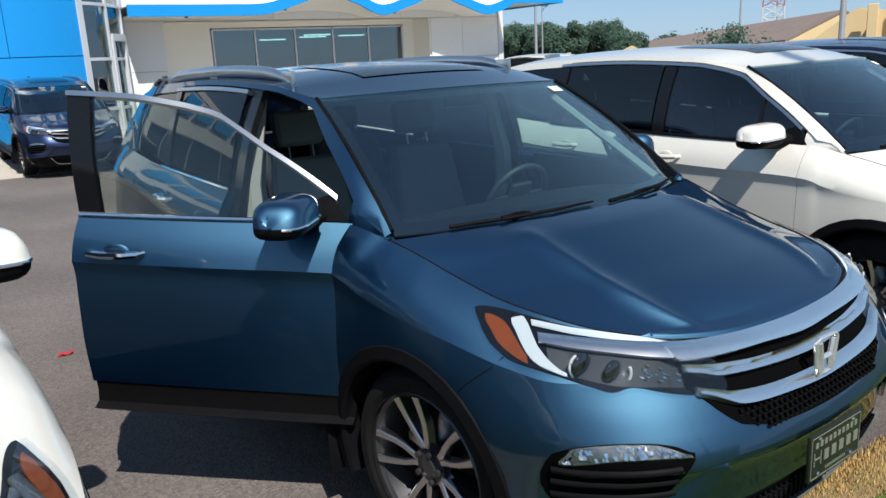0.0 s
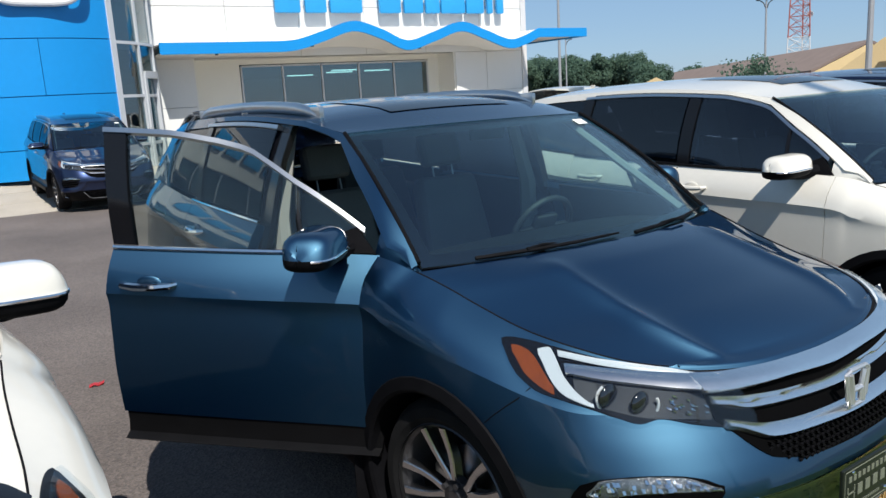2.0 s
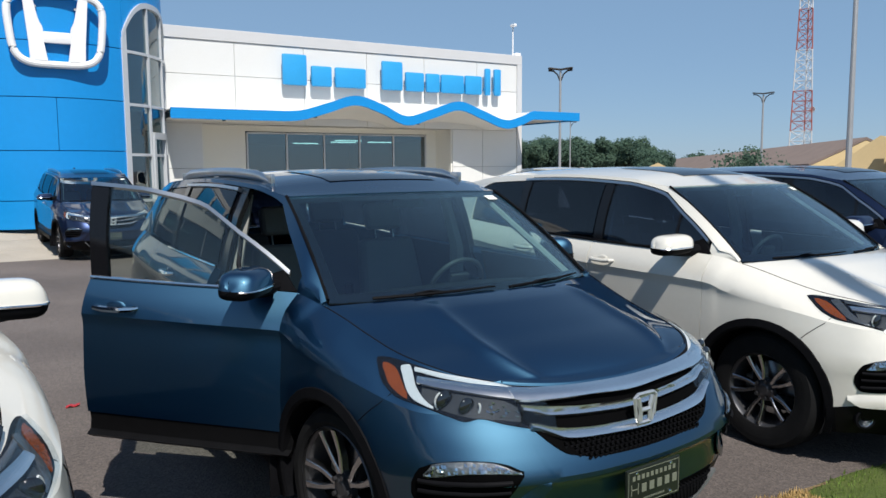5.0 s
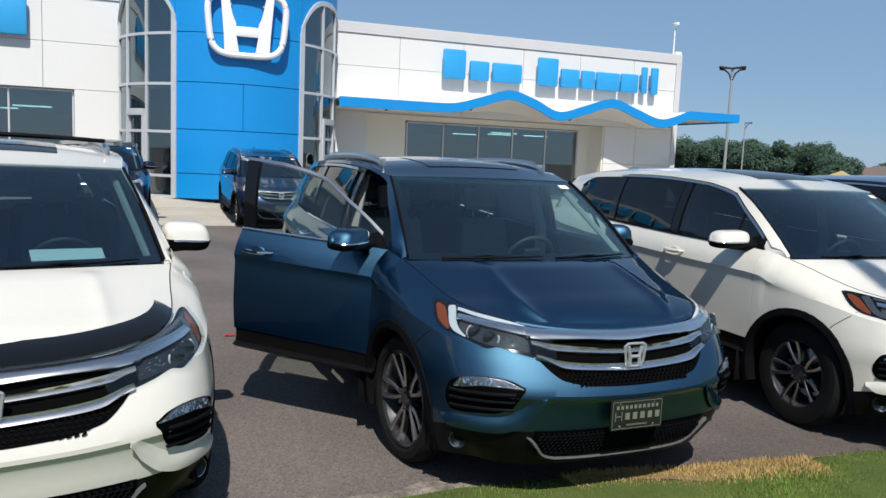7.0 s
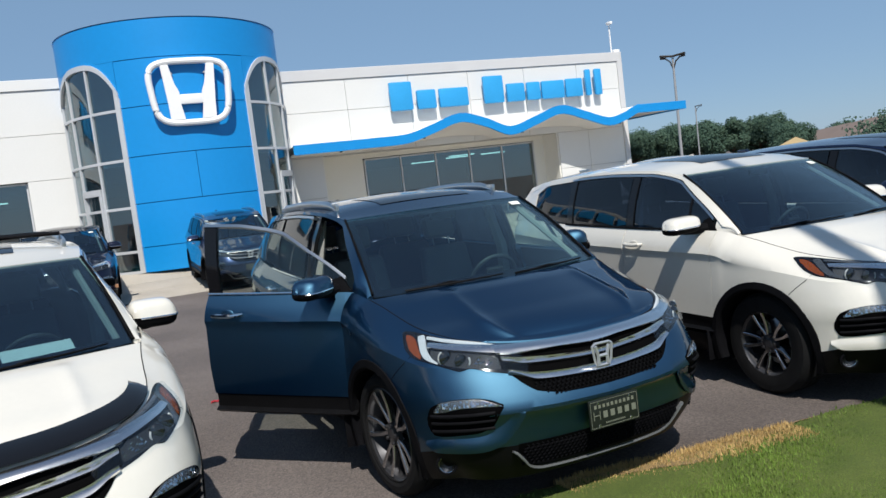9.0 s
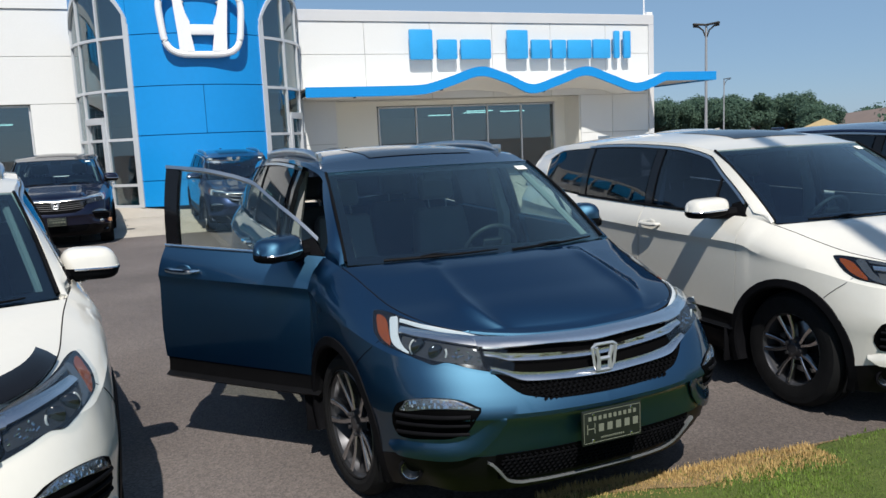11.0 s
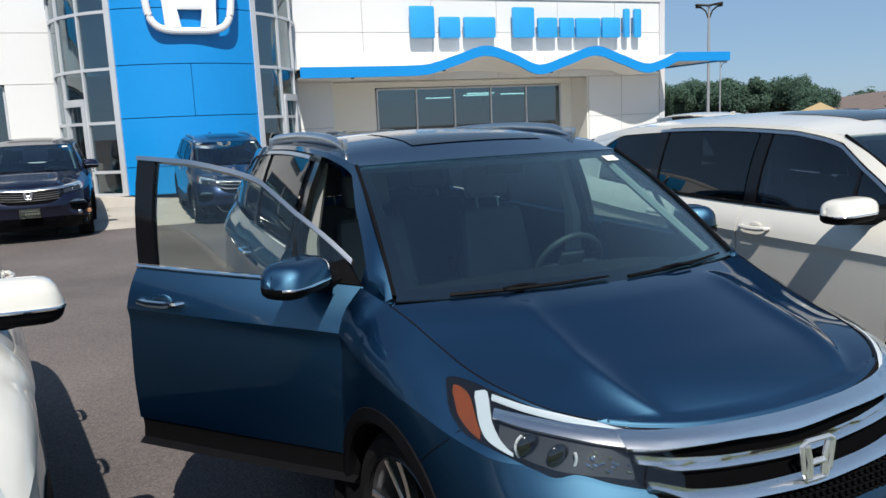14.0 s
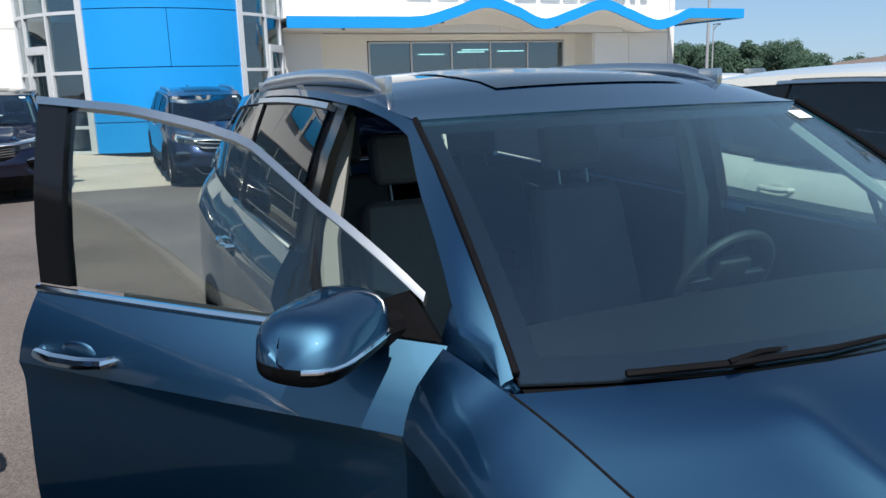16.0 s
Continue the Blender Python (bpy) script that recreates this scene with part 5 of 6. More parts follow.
def wall_panels(parent, us, zs, v, material, gap=0.012, thick=0.06):
    """Flat cladding panels with open joints before a dark-grey wall."""
    for i in range(len(us) - 1):
        for j in range(len(zs) - 1):
            bm = boxed(us[i] + gap / 2, us[i + 1] - gap / 2, v - thick, v, zs[j] + gap / 2, zs[j + 1] - gap / 2, 0.004, 1)
            part("panel", bm, material, parent, "", False)


# solid walls behind the cladding
def walls(spans, name):
    bm = bmesh.new()
    for a in spans:
        box(bm, *a)
    return part(name, bm, M_SEAM, WINGS, "", False)


walls([(3.5, 16.78, 0.0, 0.3, 3.1, 5.8), (3.5, 4.85, 0.0, 1.0, FLOOR_Z, 3.1), (13.67, 16.78, 0.0, 1.0, FLOOR_Z, 3.1), (16.5, 16.8, 0.3, 15, FLOOR_Z, 5.8), (3.5, 16.8, 14.7, 15, FLOOR_Z, 5.8)], "wall_right_wing")
walls([(-22, -2.2, 0.0, 0.3, 3.22, 6.0), (-3.62, -2.2, 0.0, 0.3, FLOOR_Z, 3.22), (-22, -21.7, 0.3, 15, FLOOR_Z, 6.0), (-22, 3.5, 14.7, 15, FLOOR_Z, 6.0)], "wall_left_wing")
us = [3.72, 5.9, 8.1, 10.3, 12.5, 14.7, 16.5]
wall_panels(WINGS, us, [3.1, 4.52, 5.52], 0.0, M_STUCCO)
wall_panels(WINGS, [3.72, 4.87], [FLOOR_Z, 1.78, 3.1], 0.0, M_STUCCO)
wall_panels(WINGS, [13.65, 14.95, 16.5], [FLOOR_Z, 1.78, 3.1], 0.0, M_STUCCO)
for a in ((3.72, 16.72, -0.10, 0.34, 5.52, 5.86), (16.5, 16.72, -0.10, 0.34, FLOOR_Z, 5.52)):
    part("coping", boxed(*a, 0.01, 1), M_STUCCO_GREY, WINGS, "pale grey metal edge", False)
wall_panels(WINGS, [-22, -19.8, -17.6, -15.4, -13.2, -11, -8.8, -6.6, -4.4, -2.2], [3.22, 4.5, 5.75], 0.0, M_STUCCO)
wall_panels(WINGS, [-3.62, -2.2], [FLOOR_Z, 1.78, 3.22], 0.0, M_STUCCO)
part("coping", boxed(-22, -2.2, -0.10, 0.34, 5.75, 6.05, 0.01, 1), M_STUCCO, WINGS, "white metal edge", False)
for a in ((3.4, 16.8, 0.2, 15, 5.35, 5.5), (-22, 3.5, 0.2, 15, 5.5, 5.65)):
    part("roof", boxed(*a), M_STUCCO_GREY, WINGS, "", False)
# recess lining
for a in ((4.85, 4.91, 0.0, 1.0, FLOOR_Z, 3.1), (13.61, 13.67, 0.0, 1.0, FLOOR_Z, 3.1), (4.85, 6.5, 1.0, 1.2, FLOOR_Z, 3.1), (13.2, 13.67, 1.0, 1.2, FLOOR_Z, 3.1), (6.5, 13.2, 1.0, 1.2, 2.95, 3.1)):
    part("recess_wall", boxed(*a), M_CREAM, WINGS, "cream stucco recess", False)
part("recess_soffit", boxed(4.85, 13.67, 0.0, 1.2, 3.1, 3.16), M_STUCCO, WINGS, "", False)


def shop_window(us, zs, v, frame_m, label, name="shop_window"):
    """A glazed front: frame bars and separate panes."""
    w = thing(name, label, "window", BM, kind="structure")
    for u in us:
        part("window_frame", boxed(u - 0.025, u + 0.025, v - 0.05, v + 0.05, zs[0], zs[-1], 0.004, 1), frame_m, w, "", False)
    for z in (zs[0], zs[-1], *zs[1:-1]):
        for a, b in zip(us[:-1], us[1:]):
            part("window_frame", boxed(a + 0.025, b - 0.025, v - 0.045, v + 0.045, z - 0.025, z + 0.025, 0.004, 1), frame_m, w, "", False)
    for a, b in zip(us[:-1], us[1:]):
        for z0, z1 in zip(zs[:-1], zs[1:]):
            part("pane", boxed(a + 0.025, b - 0.025, v - 0.006, v + 0.006, z0 + 0.025, z1 - 0.025), M_SHOPGLASS, w, "", False)
    return w


shop_window(list(np.linspace(6.56, 13.17, 6)), [FLOOR_Z + 0.05, 2.9], 1.05, M_ALU, "slim-framed showroom windows of five tinted panes")
shop_window(list(np.linspace(-21.5, -3.66, 12)), [FLOOR_Z + 0.05, 1.05, 3.18], 0.12, M_ALU, "wide tinted showroom window with pale frames")
# inside of the showroom
bm = boxed(-21.6, 16.4, 14.4, 14.6, FLOOR_Z, 5.3)
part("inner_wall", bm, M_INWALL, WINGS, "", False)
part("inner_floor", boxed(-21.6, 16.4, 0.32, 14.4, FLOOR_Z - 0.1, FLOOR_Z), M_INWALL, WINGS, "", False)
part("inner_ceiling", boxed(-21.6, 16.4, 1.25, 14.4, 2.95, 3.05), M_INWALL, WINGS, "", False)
M_TUBE = bpy.data.materials.new("lit_tube")
M_TUBE.use_nodes = True
M_TUBE.node_tree.nodes["Principled BSDF"].inputs["Emission Color"].default_value = (1.0, 0.93, 0.75, 1)
M_TUBE.node_tree.nodes["Principled BSDF"].inputs["Emission Strength"].default_value = 2.5
for u, v in ((12.9, 7.0), (13.6, 9.0), (12.6, 11.0), (15.2, 8.5), (-5.5, 6), (-7, 9), (-9, 11)):
    ob = part("ceiling_light", boxed(u - 0.6, u + 0.6, v - 0.06, v + 0.06, 2.90, 2.95), M_TUBE, None, "", False)
    ob.matrix_basis = BM
    tagged(ob, "lit tube lamp on the showroom ceiling", "lamp", "showroom tube lamps")

# wavy canopy
WAVE_U = tuple(-2.2 + 0.973 * (u + 2.2) for u in (3.87, 6.5, 7.7, 8.6, 9.65, 10.6, 11.5, 12.5, 13.6, 14.6, 15.6, 16.3, 16.95))
WAVE_Z = tuple(1.74 + 0.973 * (z - 1.74) for z in (3.50, 3.50, 3.53, 3.77, 4.06, 3.82, 3.47, 3.72, 4.03, 3.75, 3.45, 3.58, 3.82))
CV = -1.25
U_END = -2.2 + 0.973 * (16.95 + 2.2)
canopy = thing("wavy_canopy", "bright blue wavy canopy band with white soffit on the wall", "canopy", BM, kind="structure")
un = np.linspace(3.72, U_END, 90)
top = [ease(u, WAVE_U, WAVE_Z) for u in un]
bm = bmesh.new()
grid(bm, [[(u, v, z - dz) for u, z in zip(un, top)] for v, dz in ((CV, 0.30), (CV, 0.0), (CV + 0.08, 0.0), (CV + 0.08, 0.30), (CV, 0.30))], flip=True)
bmesh.ops.recalc_face_normals(bm, faces=bm.faces[:])
part("canopy_band", bm, M_BLUEPANEL, canopy, "bright blue band")
bm = bmesh.new()
grid(bm, [[(u, v, z - 0.27) for u, z in zip(un, [min(t, 3.56) * f + t * (1 - f) for t in top])] for v, f in ((CV + 0.08, 0), (-0.6, 0.35), (-0.07, 0.8))])
thicken(bm, 0.03)
part("canopy_soffit", bm, M_STUCCO, canopy, "white soffit")
bm = bmesh.new()
grid(bm, [[(u, v, z - 0.03) for u, z in zip(un, top)] for v in (CV + 0.08, -0.07)])
thicken(bm, 0.03)
part("canopy_top", bm, M_STUCCO, canopy)
part("canopy_end", boxed(U_END, 18.55, CV, CV + 0.08, 3.45, 3.75, 0.004, 1), M_BLUEPANEL, canopy, "bright blue band", False)
part("canopy_end_side", boxed(18.47, 18.55, CV + 0.08, 5.0, 3.45, 3.75, 0.004, 1), M_BLUEPANEL, canopy, "", False)
part("canopy_end_slab", boxed(16.85, 18.47, CV + 0.08, 5.0, 3.50, 3.66, 0.004, 1), M_STUCCO, canopy, "", False)
for u in (5.2, 8.0, 11.6, 15.6):
    z = ease(u, WAVE_U, WAVE_Z) - 0.34
    part("canopy_lamp", boxed(u - 0.04, u + 0.04, CV + 0.06, CV + 0.14, z, z + 0.06, 0.01), M_DARKFRAME, canopy)

# sign in plain bars, one for each letter
SIGN = [(7.30, 0.80, 0.95), (8.24, 0.70, 0.64), (9.05, 1.09, 0.64), (10.73, 0.78, 0.95), (11.62, 0.72, 0.64), (12.42, 0.55, 0.64), (13.02, 0.95, 0.64), (14.02, 0.72, 0.66), (14.88, 0.24, 0.95), (15.28, 0.30, 0.95)]
for u, w, h in SIGN:
    bm = boxed(u, u + w, -0.36, -0.22, 4.32, 4.32 + h, 0.07, 2)
    box(bm, u + w * 0.4, u + w * 0.6, -0.22, -0.05, 4.5, 4.6)
    ob = part("sign_letter", bm, M_BLUESIGN, None, "", True, 30)
    ob.matrix_basis = BM
    tagged(ob, "blue raised sign bar standing off the white wall", "sign", "blue sign bars on the right wing")
for i in range(5):
    u = -11.3 + 1.36 * i
    bm = boxed(u, u + 1.12, -0.32, -0.18, 4.58, 5.62, 0.07, 2)
    box(bm, u + 0.45, u + 0.67, -0.18, -0.05, 5.0, 5.1)
    ob = part("sign_letter", bm, M_BLUESIGN, None, "", True, 30)
    ob.matrix_basis = BM
    tagged(ob, "large blue raised sign bar on the white wall", "sign", "blue sign bars on the left wing")

# round tower
TC, TR, TOP_Z = 0.67, 3.08, 6.93
tower = thing("entrance_tower", "round bright blue entrance tower with arched glass", "tower", BM, kind="structure")


def tw(th, r=0.0):
    a = radians(th)
    return TC + (TR + r) * math.sin(a), -(TR + r) * math.cos(a)


def curved(name, t0, t1, lo, hi, r0, r1, material, parent, label="", n=None, k=2):
    """A curved slab on the tower between two heights, given as functions of the angle."""
    n = n or max(2, int(abs(t1 - t0) / 3) + 1)
    ts = np.linspace(t0, t1, n)
    zs = np.linspace(0, 1, k)
    bm = bmesh.new()
    out = [[(*tw(t, r1), lo(t) + (hi(t) - lo(t)) * z) for t in ts] for z in zs]
    inn = [[(*tw(t, r0), lo(t) + (hi(t) - lo(t)) * z) for t in ts] for z in zs]
    loop = out + inn[::-1] + [out[0]]
    grid(bm, loop)
    for j in (0, -1):
        bm.faces.new([bm.verts.new(r[j]) for r in loop[:-1]])
    bmesh.ops.remove_doubles(bm, verts=bm.verts[:], dist=1e-5)
    bmesh.ops.recalc_face_normals(bm, faces=bm.faces[:])
    return part(name, bm, material, parent, label)


def arch(t):
    d = (abs(t) - 55.0) / 24.0
    return 5.92 - 0.95 * abs(d) ** 3.2 if d < 0 else 5.92 - 0.55 * d ** 2.2


cz = lambda z: (lambda t: z)
zrow = [FLOOR_Z, 1.05, 2.21, 3.44, 4.72]
for i in range(4):
    cuts = [-32, 1, 32] if i in (0, 2) else [-32, 32]
    for a, b in zip(cuts[:-1], cuts[1:]):
        curved("cladding_panel", a + 0.12, b - 0.12, cz(zrow[i] + 0.01), cz(zrow[i + 1] - 0.01), -0.05, 0.02, M_BLUEPANEL, tower, "bright blue panel")
curved("cladding_panel", -31.9, 31.9, cz(4.73), cz(5.93), -0.05, 0.02, M_BLUEPANEL, tower, "bright blue panel")
curved("cladding_panel", -93, 93, cz(5.95), cz(TOP_Z), -0.05, 0.02, M_BLUEPANEL, tower, "bright blue panel")
curved("tower_core", -32, 32, cz(FLOOR_Z), cz(6.6), -0.2, -0.06, M_BLUESEAM, tower)
for s in (-1, 1):
    curved("cladding_panel", s * 32.1, s * 93, lambda t: arch(t) + 0.06, cz(5.945), -0.05, 0.02, M_BLUEPANEL, tower, "blue panel over the arch", 24)
    gw = thing("arched_window", "tall arched glass bay of the blue tower", "window", BM, kind="structure")
    curved("arch_frame", s * 31.6, s * 84, lambda t: arch(t) - 0.05, lambda t: arch(t) + 0.085, -0.06, 0.07, M_ALU, gw, "pale metal arch", 30)
    for t, w in ((32.5, 1.3), (49, 0.55), (66, 0.55), (82.5, 0.6)):
        curved("mullion", s * (t - w), s * (t + w), cz(FLOOR_Z), lambda q: arch(q) - 0.02, -0.06, 0.06, M_ALU, gw, "", 3)
    rows = [FLOOR_Z + 0.03, 0.96, 2.13, 3.38, 4.68]
    for z in rows:
        curved("transom", s * 33, s * 82, cz(z - 0.035), cz(z + 0.035), -0.05, 0.05, M_ALU, gw, "", 18)
    for a, b in ((33.6, 48.6), (49.4, 65.6), (66.4, 82)):
        for z0, z1 in zip(rows, rows[1:]):
            curved("pane", s * a, s * b, cz(z0 + 0.03), cz(z1 - 0.03), -0.006, 0.006, M_SHOPGLASS, gw, "", 6)
        curved("pane", s * a, s * b, cz(4.71), lambda t: arch(t) - 0.05, -0.006, 0.006, M_SHOPGLASS, gw, "", 8)
    dr = thing("entrance_door", "glass entrance door in a pale metal frame", "door", BM, kind="structure")
    for t in (50.5, 64.5):
        curved("door_frame", s * (t - 0.9), s * (t + 0.9), cz(FLOOR_Z), cz(2.62), -0.02, 0.10, M_ALU, dr, "", 3)
    curved("door_frame", s * 50, s * 65, cz(2.55), cz(2.72), -0.02, 0.11, M_ALU, dr, "", 8)
bm = bmesh.new()
grid(bm, [[(*tw(t, r), z) for t in np.linspace(-93, 93, 40)] for r, z in ((0.04, TOP_Z + 0.02), (-0.35, TOP_Z + 0.02), (-0.35, 6.3))])
grid(bm, [[(*tw(t, r), 6.3) for t in np.linspace(-93, 93, 40)] for r in (-0.3, -TR)])
part("tower_roof", bm, M_BLUEPANEL, tower)
part("tower_back", boxed(TC - TR, TC + TR, 0.0, 0.2, 3.4, 6.7), M_STUCCO, tower, "", False)

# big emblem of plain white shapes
emblem = thing("tower_emblem", "white raised emblem frame on the blue tower", "sign", BM @ pose(0.80, -TR - 0.12, 4.97))
bm = bmesh.new()
pts = []
for k in range(97):
    a = 2 * math.pi * k / 96
    a += 0.18 * math.sin(4 * a)
    c, s = math.cos(a), math.sin(a)
    r = (abs(c) ** 4.2 + abs(s) ** 4.2) ** (-1 / 4.2)
    pts.append((r * c * (0.97 + 0.07 * r * s), 0, r * s * 0.80))
tube(bm, pts, 0.085, 10, False)
part("emblem_frame", bm, M_SIGNWHITE, emblem)
for s in (-1, 1):
    bm = bmesh.new()
    rows = []
    for f in np.linspace(0, 1, 21):
        z = 0.72 - 1.44 * f
        xo = 0.68 - 0.12 * f + 0.05 * max(0.0, f - 0.7)
        wid = 0.20 + 0.16 * f + 0.05 * math.exp(-((f - 0.5) / 0.1) ** 2)
        rows.append([(s * x, y, z) for x, y in ((xo, 0.05), (xo, -0.06), (xo - wid, -0.06), (xo - wid, 0.05))])
    grid(bm, rows, close=True)
    for r in (rows[0], rows[-1]):
        bm.faces.new([bm.verts.new(p) for p in r])
    bmesh.ops.remove_doubles(bm, verts=bm.verts[:], dist=1e-5)
    bmesh.ops.recalc_face_normals(bm, faces=bm.faces[:])
    part("emblem_post", bm, M_SIGNWHITE, emblem)
part("emblem_bar", boxed(-0.30, 0.30, -0.058, 0.05, -0.32, -0.06, 0.04), M_SIGNWHITE, emblem)
for x in (-0.6, 0.6):
    for z in (-0.5, 0.5):
        bm = bmesh.new()
        tube(bm, [(x * 0.7, 0.04, z), (x * 0.7, 0.32, z)], 0.03, 6)
        part("emblem_mount", bm, M_POLE, emblem)

# roof camera on its post
cc = thing("roof_camera", "white security camera on a short roof post", "camera", BM @ pose(16.55, 0.25, 5.86))
bm = bmesh.new()
tube(bm, [(0, 0, 0), (0, 0, 1.1)], 0.028, 8)
part("post", bm, M_SIGNWHITE, cc)
bm = bmesh.new()
box(bm, -0.06, 0.06, -0.17, 0.10, 1.08, 1.19, None, 0.03)
part("camera_head", bm, M_SIGNWHITE, cc)
part("camera_head", boxed(0.05, 0.3, -0.12, 0.08, 0.0, 0.14, 0.03), M_SIGNWHITE, cc)


# ---- far things ----
EYE0 = Vector((-2.48, -1.17, 1.75))


def far(az, dist, elev=0.0):
    a = radians(az)
    return Vector((EYE0.x + dist * math.sin(a), EYE0.y + dist * math.cos(a), EYE0.z + dist * math.tan(radians(elev))))


def street_lamp(p, h, arms, turn, r=0.09):
    lamp = thing("street_lamp", "tall grey lamp post with flat dark heads", "street lamp", pose(p.x, p.y, 0, 0, 0, turn), "car park lamp posts")
    bm = bmesh.new()
    tube(bm, [(0, 0, -0.5), (0, 0, 0.6), (0, 0, h)], [r * 1.25, r * 1.15, r * 0.8], 10)
    part("post", bm, M_POLE, lamp)
    bm = bmesh.new()
    lathe(bm, [(0.0, 0.5), (0.3, 0.5), (0.3, -0.5)], 16, "z")
    part("footing", bm, M_CONCRETE, lamp)
    for k in range(arms):
        a = (-13, 167, 14, 194)[k]
        mm = pose(0, 0, 0, 0, 0, a)
        bm = bmesh.new()
        tube(bm, [mm @ Vector((0, 0, h - 0.8)), mm @ Vector((0.2, 0, h - 0.25)), mm @ Vector((0.5, 0, h + 0.0)), mm @ Vector((0.85, 0, h + 0.05))], 0.05, 6)
        part("arm", bm, M_BRONZE, lamp)
        bm = boxed(0.75, 1.75, -0.16, 0.16, h - 0.0, h + 0.10, 0.03)
        part("lamp_head", moved(bm, mm @ pose(0, 0, 0, 0, -6, 0)), M_BRONZE, lamp, "flat dark lamp head")


street_lamp(far(43.7, 55), 8.4, 4, -43)
street_lamp(far(44.1, 112), 8.0, 1, -30)
street_lamp(far(57.3, 75), 8.0, 2, -50)
street_lamp(far(63.4, 32), 9.0, 2, -50, 0.1)

street_lamp(Vector((0.80, -4.6, 0)), 14.0, 2, 20, 0.085)

# lattice mast
mp = far(59.35, 260)
mast = thing("radio_mast", "tall red and white lattice radio mast", "mast", pose(mp.x, mp.y, 0))
for sec in range(7):
    z0, z1 = 12.0 * sec, 12.0 * sec + 12.0
    bm = bmesh.new()
    wd = lambda z: 3.6 * (1 - z / 95.0) + 0.3
    ang = [radians(20 + 120 * k) for k in range(3)]
    pt = lambda k, z: Vector((wd(z) * math.cos(ang[k % 3]), wd(z) * math.sin(ang[k % 3]), z))
    for k in range(3):
        tube(bm, [pt(k, z0), pt(k, z1)], 0.20, 5)
        for j in range(4):
            a, b = z0 + 3 * j, z0 + 3 * j + 3
            tube(bm, [pt(k, a), pt(k + 1, b)], 0.08, 4)
            tube(bm, [pt(k + 1, a), pt(k, b)], 0.08, 4)
            tube(bm, [pt(k, b), pt(k + 1, b)], 0.08, 4)
    part("mast_section", bm, M_MASTRED if sec % 2 else M_MASTWHITE, mast)
bm = bmesh.new()
lathe(bm, [(0.0, 0.0), (0.9, -0.3), (0.95, -0.25), (0.2, 0.2)], 16)
part("dish", moved(bm, Matrix.Translation((3.6, -1.0, 18.5))), M_MASTWHITE, mast, "white dish")


def far_house():
    """Low house with a long brown roof, yellow gable and two square chimneys."""
    h = thing("far_house", "low yellow stucco house with a long brown shingle roof", "house")
    a, b = far(63.4, 110, 1.62), far(48.7, 190, 0.12)
    back = Vector((6.2, -3.7, 0))
    fr = Vector((-6.2, 3.7, 0))
    bm = bmesh.new()
    rows = [[p + fr * 1.0 + Vector((0, 0, -3.2)) for p in (a, a.lerp(b, 0.5), b)], [a, a.lerp(b, 0.5), b], [p + back + Vector((0, 0, -3.2)) for p in (a, a.lerp(b, 0.5), b)]]
    grid(bm, rows)
    thicken(bm, 0.3)
    part("roof", bm, M_ROOF, h, "brown shingle roof", False)
    bm = bmesh.new()
    bm.faces.new([bm.verts.new(a + q) for q in (Vector((0, 0, -0.1)), fr * 0.98 + Vector((0, 0, -3.2)), back * 0.98 + Vector((0, 0, -3.2)))])
    thicken(bm, 0.2)
    part("end_wall", bm, M_YELLOW, h, "", False)
    bm = bmesh.new()
    rows = [[p + fr * 0.85 + Vector((0, 0, d)) for p in (a, b)] for d in (-3.0, -9.0)]
    grid(bm, rows)
    thicken(bm, 0.3)
    part("wall", bm, M_YELLOW, h, "yellow stucco wall", False)
    # gable wall towards the viewer
    g0, gp, g1 = far(61.2, 104, -0.4), far(64.2, 104, 1.85), far(69.5, 104, -0.4)
    bm = bmesh.new()
    pts = [g0, gp, far(67.0, 104, 1.35), g1, Vector((g1.x, g1.y, -6)), Vector((g0.x, g0.y, -6))]
    bm.faces.new([bm.verts.new(p) for p in pts])
    thicken(bm, 0.5)
    part("gable", bm, M_YELLOW, h, "yellow stucco gable", False)
    for a0, a1 in ((64.75, 65.35), (66.25, 66.85)):
        p, q = far(a0, 101), far(a1, 101)
        w = (q - p).length
        bm = boxed(0, w, 0, w, -6, 3.55, 0.05, 1)
        part("chimney", moved(bm, Matrix.Translation((p.x, p.y, 1.75)) @ Matrix.Rotation(-radians(65.8), 4, "Z")), M_YELLOW, h, "square yellow chimney", False)
    p, q = far(65.35, 102), far(66.25, 102)
    bm = boxed(0, (q - p).length, 0, 0.6, -6, 2.9)
    part("chimney_wall", moved(bm, Matrix.Translation((p.x, p.y, 1.75)) @ Matrix.Rotation(-radians(65.8), 4, "Z")), M_YELLOW, h, "", False)
    p0, p1 = far(48.9, 120, 0.22), far(51.4, 120, 0.24)
    bm = bmesh.new()
    pts = [p0 + Vector((0, 0, -1.2)), p0.lerp(p1, 0.55) + Vector((0, 0, 0.05)), p1 + Vector((0, 0, -1.2))]
    bm.faces.new([bm.verts.new(p) for p in pts])
    thicken(bm, 0.6)
    part("small_gable", bm, M_YELLOW, h, "", False)


far_house()


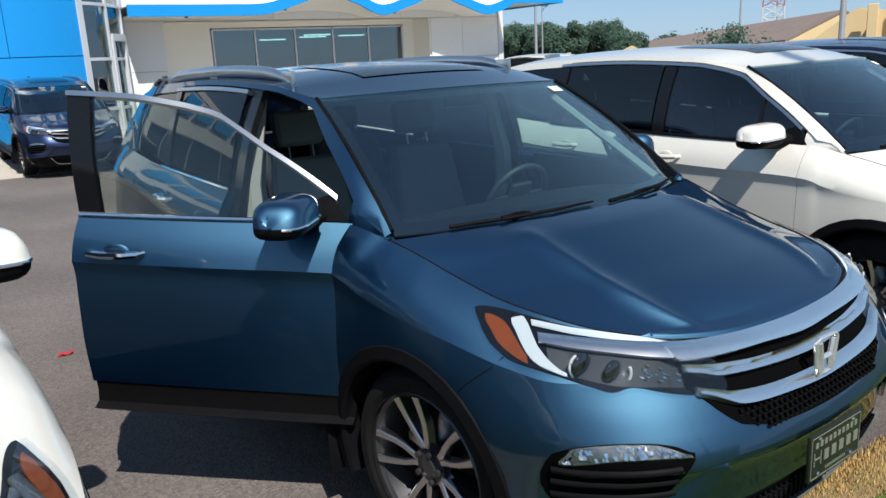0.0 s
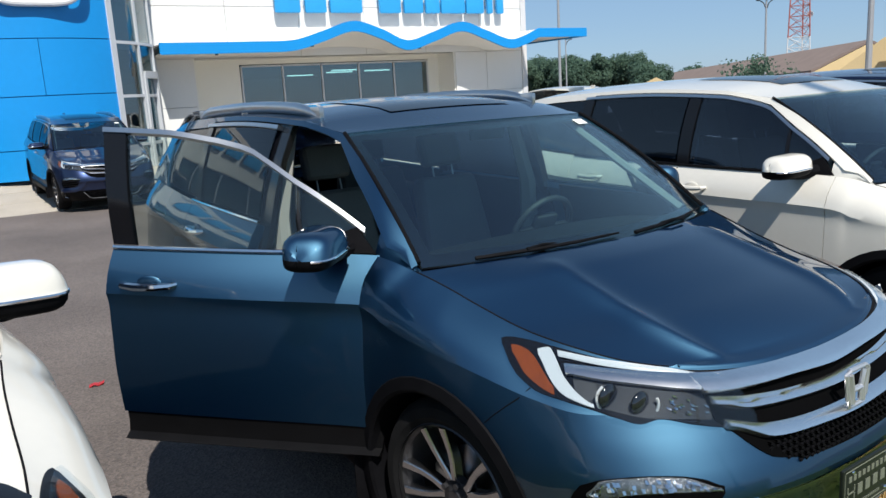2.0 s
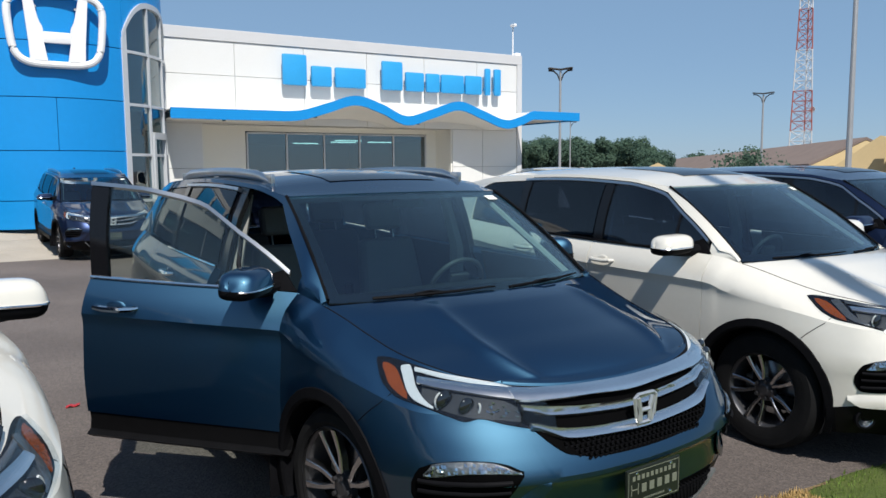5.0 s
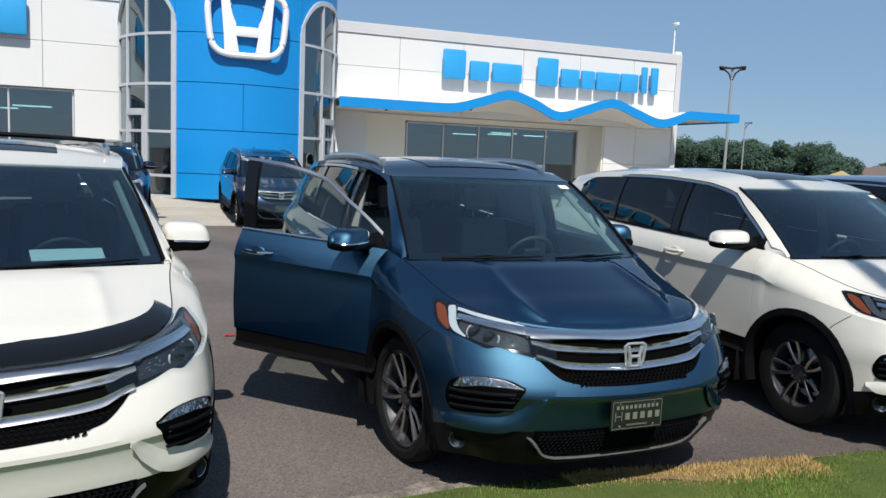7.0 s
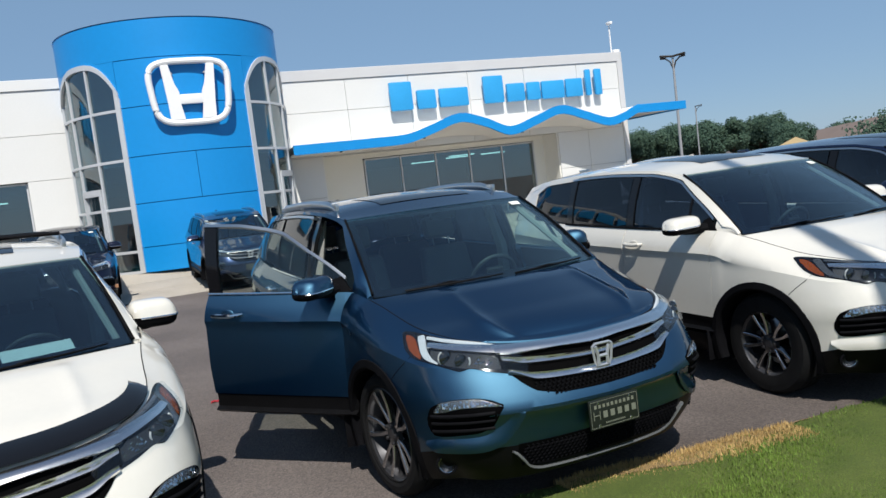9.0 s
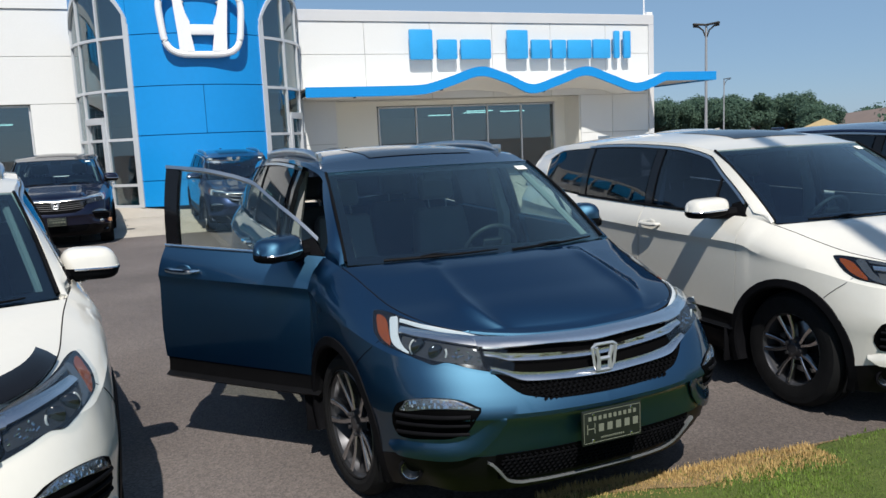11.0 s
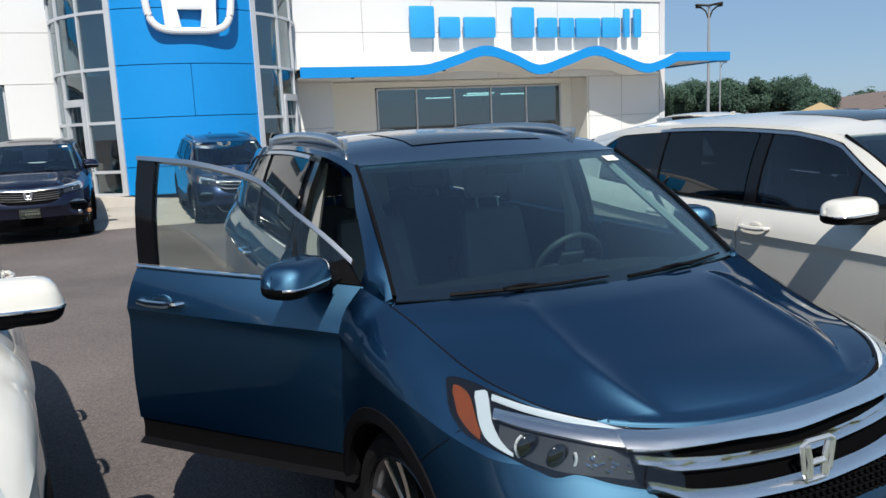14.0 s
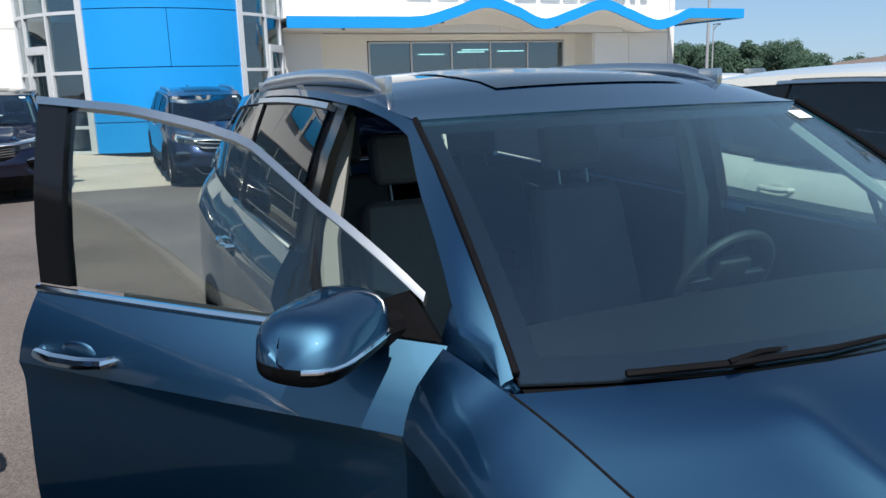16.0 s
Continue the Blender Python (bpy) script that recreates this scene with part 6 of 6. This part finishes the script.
def tree(p, h, w, seed, leaf=0.42, count=900, material=None):
    """Tapered trunk, limbs, and a crown of many small leaf clumps with gaps."""
    r = random.Random(seed)
    t = thing("tree", "leafy green tree beyond the car park", "tree", pose(p.x, p.y, p.z), "trees on the skyline")
    bm = bmesh.new()
    tube(bm, [(0, 0, 0), (0.1, 0, h * 0.3), (0.0, 0.1, h * 0.75)], [0.03 * h, 0.022 * h, 0.008 * h], 7)
    limbs = []
    for k in range(7):
        a, z = r.uniform(0, 6.28), h * r.uniform(0.3, 0.65)
        e = Vector((math.cos(a) * w * r.uniform(0.3, 0.5), math.sin(a) * w * r.uniform(0.3, 0.5), z + h * r.uniform(0.08, 0.28)))
        limbs.append(e)
        tube(bm, [(0, 0, z), e * 0.5 + Vector((0, 0, z * 0.5)), e], [0.011 * h, 0.008 * h, 0.004 * h], 5)
    part("trunk", bm, M_BARK, t)
    cl = [(e + Vector((r.uniform(-1, 1), r.uniform(-1, 1), r.uniform(-0.5, 1.0))) * w * 0.10, w * r.uniform(0.14, 0.24)) for e in limbs for q in range(2)]
    cl += [(Vector((r.uniform(-1, 1) * w * 0.22, r.uniform(-1, 1) * w * 0.22, h * r.uniform(0.55, 0.9))), w * r.uniform(0.13, 0.22)) for q in range(7)]
    verts, faces = [], []
    for k in range(count):
        c, rad = r.choice(cl)
        d = Vector((r.gauss(0, 1), r.gauss(0, 1), r.gauss(0, 1))).normalized()
        q = c + d * rad * r.uniform(0.55, 1.08)
        n = (d + Vector((r.uniform(-1, 1), r.uniform(-1, 1), r.uniform(-0.3, 1))) * 0.8).normalized()
        s = n.orthogonal().normalized()
        u = n.cross(s)
        a = r.uniform(0, 6.28)
        s, u = s * math.cos(a) + u * math.sin(a), u * math.cos(a) - s * math.sin(a)
        z = leaf * r.uniform(0.6, 1.3)
        i = len(verts)
        verts += [tuple(q + s * z * 0.6), tuple(q + u * z * 0.45), tuple(q - s * z * 0.6), tuple(q - u * z * 0.45 + n * z * 0.2)]
        faces.append((i, i + 1, i + 2, i + 3))
    me = bpy.data.meshes.new("crown")
    me.from_pydata(verts, [], faces)
    me.materials.append(material or M_LEAF)
    ob = new("crown", me)
    ob.parent = t


rt = random.Random(3)
for k in range(30):
    az = 36.5 + 13.5 * k / 29 + rt.uniform(-0.25, 0.25)
    d = 150 + rt.uniform(-14, 20)
    el = 1.95 + 0.2 * math.sin(az * 1.7) + rt.uniform(-0.25, 0.2) - max(0, az - 48.3) * 0.55
    top = 1.75 + d * math.tan(radians(el))
    base = -3.0
    tree(Vector((far(az, d).x, far(az, d).y, base)), top - base, 6.8 + rt.uniform(-1, 2), 100 + k, 0.30, 8500, M_LEAF2 if k % 3 else M_LEAF)
for k in range(6):
    az = 51.2 + 0.55 * k
    d = 210
    tree(Vector((far(az, d).x, far(az, d).y, -3)), 4.75 + d * math.tan(radians(0.75 - 0.1 * abs(k - 2.5))), 7, 300 + k, 0.5, 2000, M_LEAF2)
tree(Vector((far(56.7, 48).x, far(56.7, 48).y, -0.8)), 3.55, 3.4, 77, 0.16, 1500)

bm = bmesh.new()
grid(bm, [[(-1.51 + 0.03 * i + 0.008 * j, 4.17 + 0.025 * j, 0.006 + 0.012 * ((i + j) % 2)) for i in range(4)] for j in range(3)])
thicken(bm, 0.003)
tagged(part("litter", bm, M_TAIL), "crumpled red scrap lying on the asphalt", "litter")

# ---- the cars ----
rows_label = "cars in the front row"
suv("parked_car", M_BLUE, "steel blue crossover with its front door open", pose(0, 0, 0), rows_label, 43.0, "plate", 7.0)
suv("parked_car", M_WHITE, "white crossover beside the blue one", pose(2.79, -0.22, 0, 0, 0, -2), rows_label, 0.0, "plain")
suv("parked_car", M_WHITE, "white crossover with a black hood deflector", pose(-2.831, -0.100, 0, 0, 0, 7.2), rows_label, 0.0, "deflector")
suv("parked_car", M_NAVY, "dark navy crossover at the end of the row", pose(5.75, 0.1, 0), rows_label, 0.0, "plain")
suv("parked_car", M_NAVY, "dark navy compact crossover before the tower", pose(0.85, 13.95, 0.0, 2.4, 0, 0) @ Matrix.Diagonal((0.93, 0.93, 0.95, 1)), "cars before the showroom", 0.0, "plate")
suv("parked_car", M_BLACKP, "black pickup with a chrome grille", pose(-2.86, 13.8, 0.0) @ Matrix.Diagonal((1.06, 1.0, 1.06, 1)), "cars before the showroom", 0.0, "truck")
suv("parked_car", M_BLACKP, "black crossover parked before the showroom window", pose(4.15, 13.4, 0.0, 1.0, 0, 0) @ Matrix.Diagonal((1, 1, 0.93, 1)), "cars before the showroom", 0.0, "plate")
suv("parked_car", M_WHITE, "white crossover parked tail out far behind", pose(16.6, 21.6, 0.0, 0, 0, 180), "cars behind the row", 0.0, "plain")
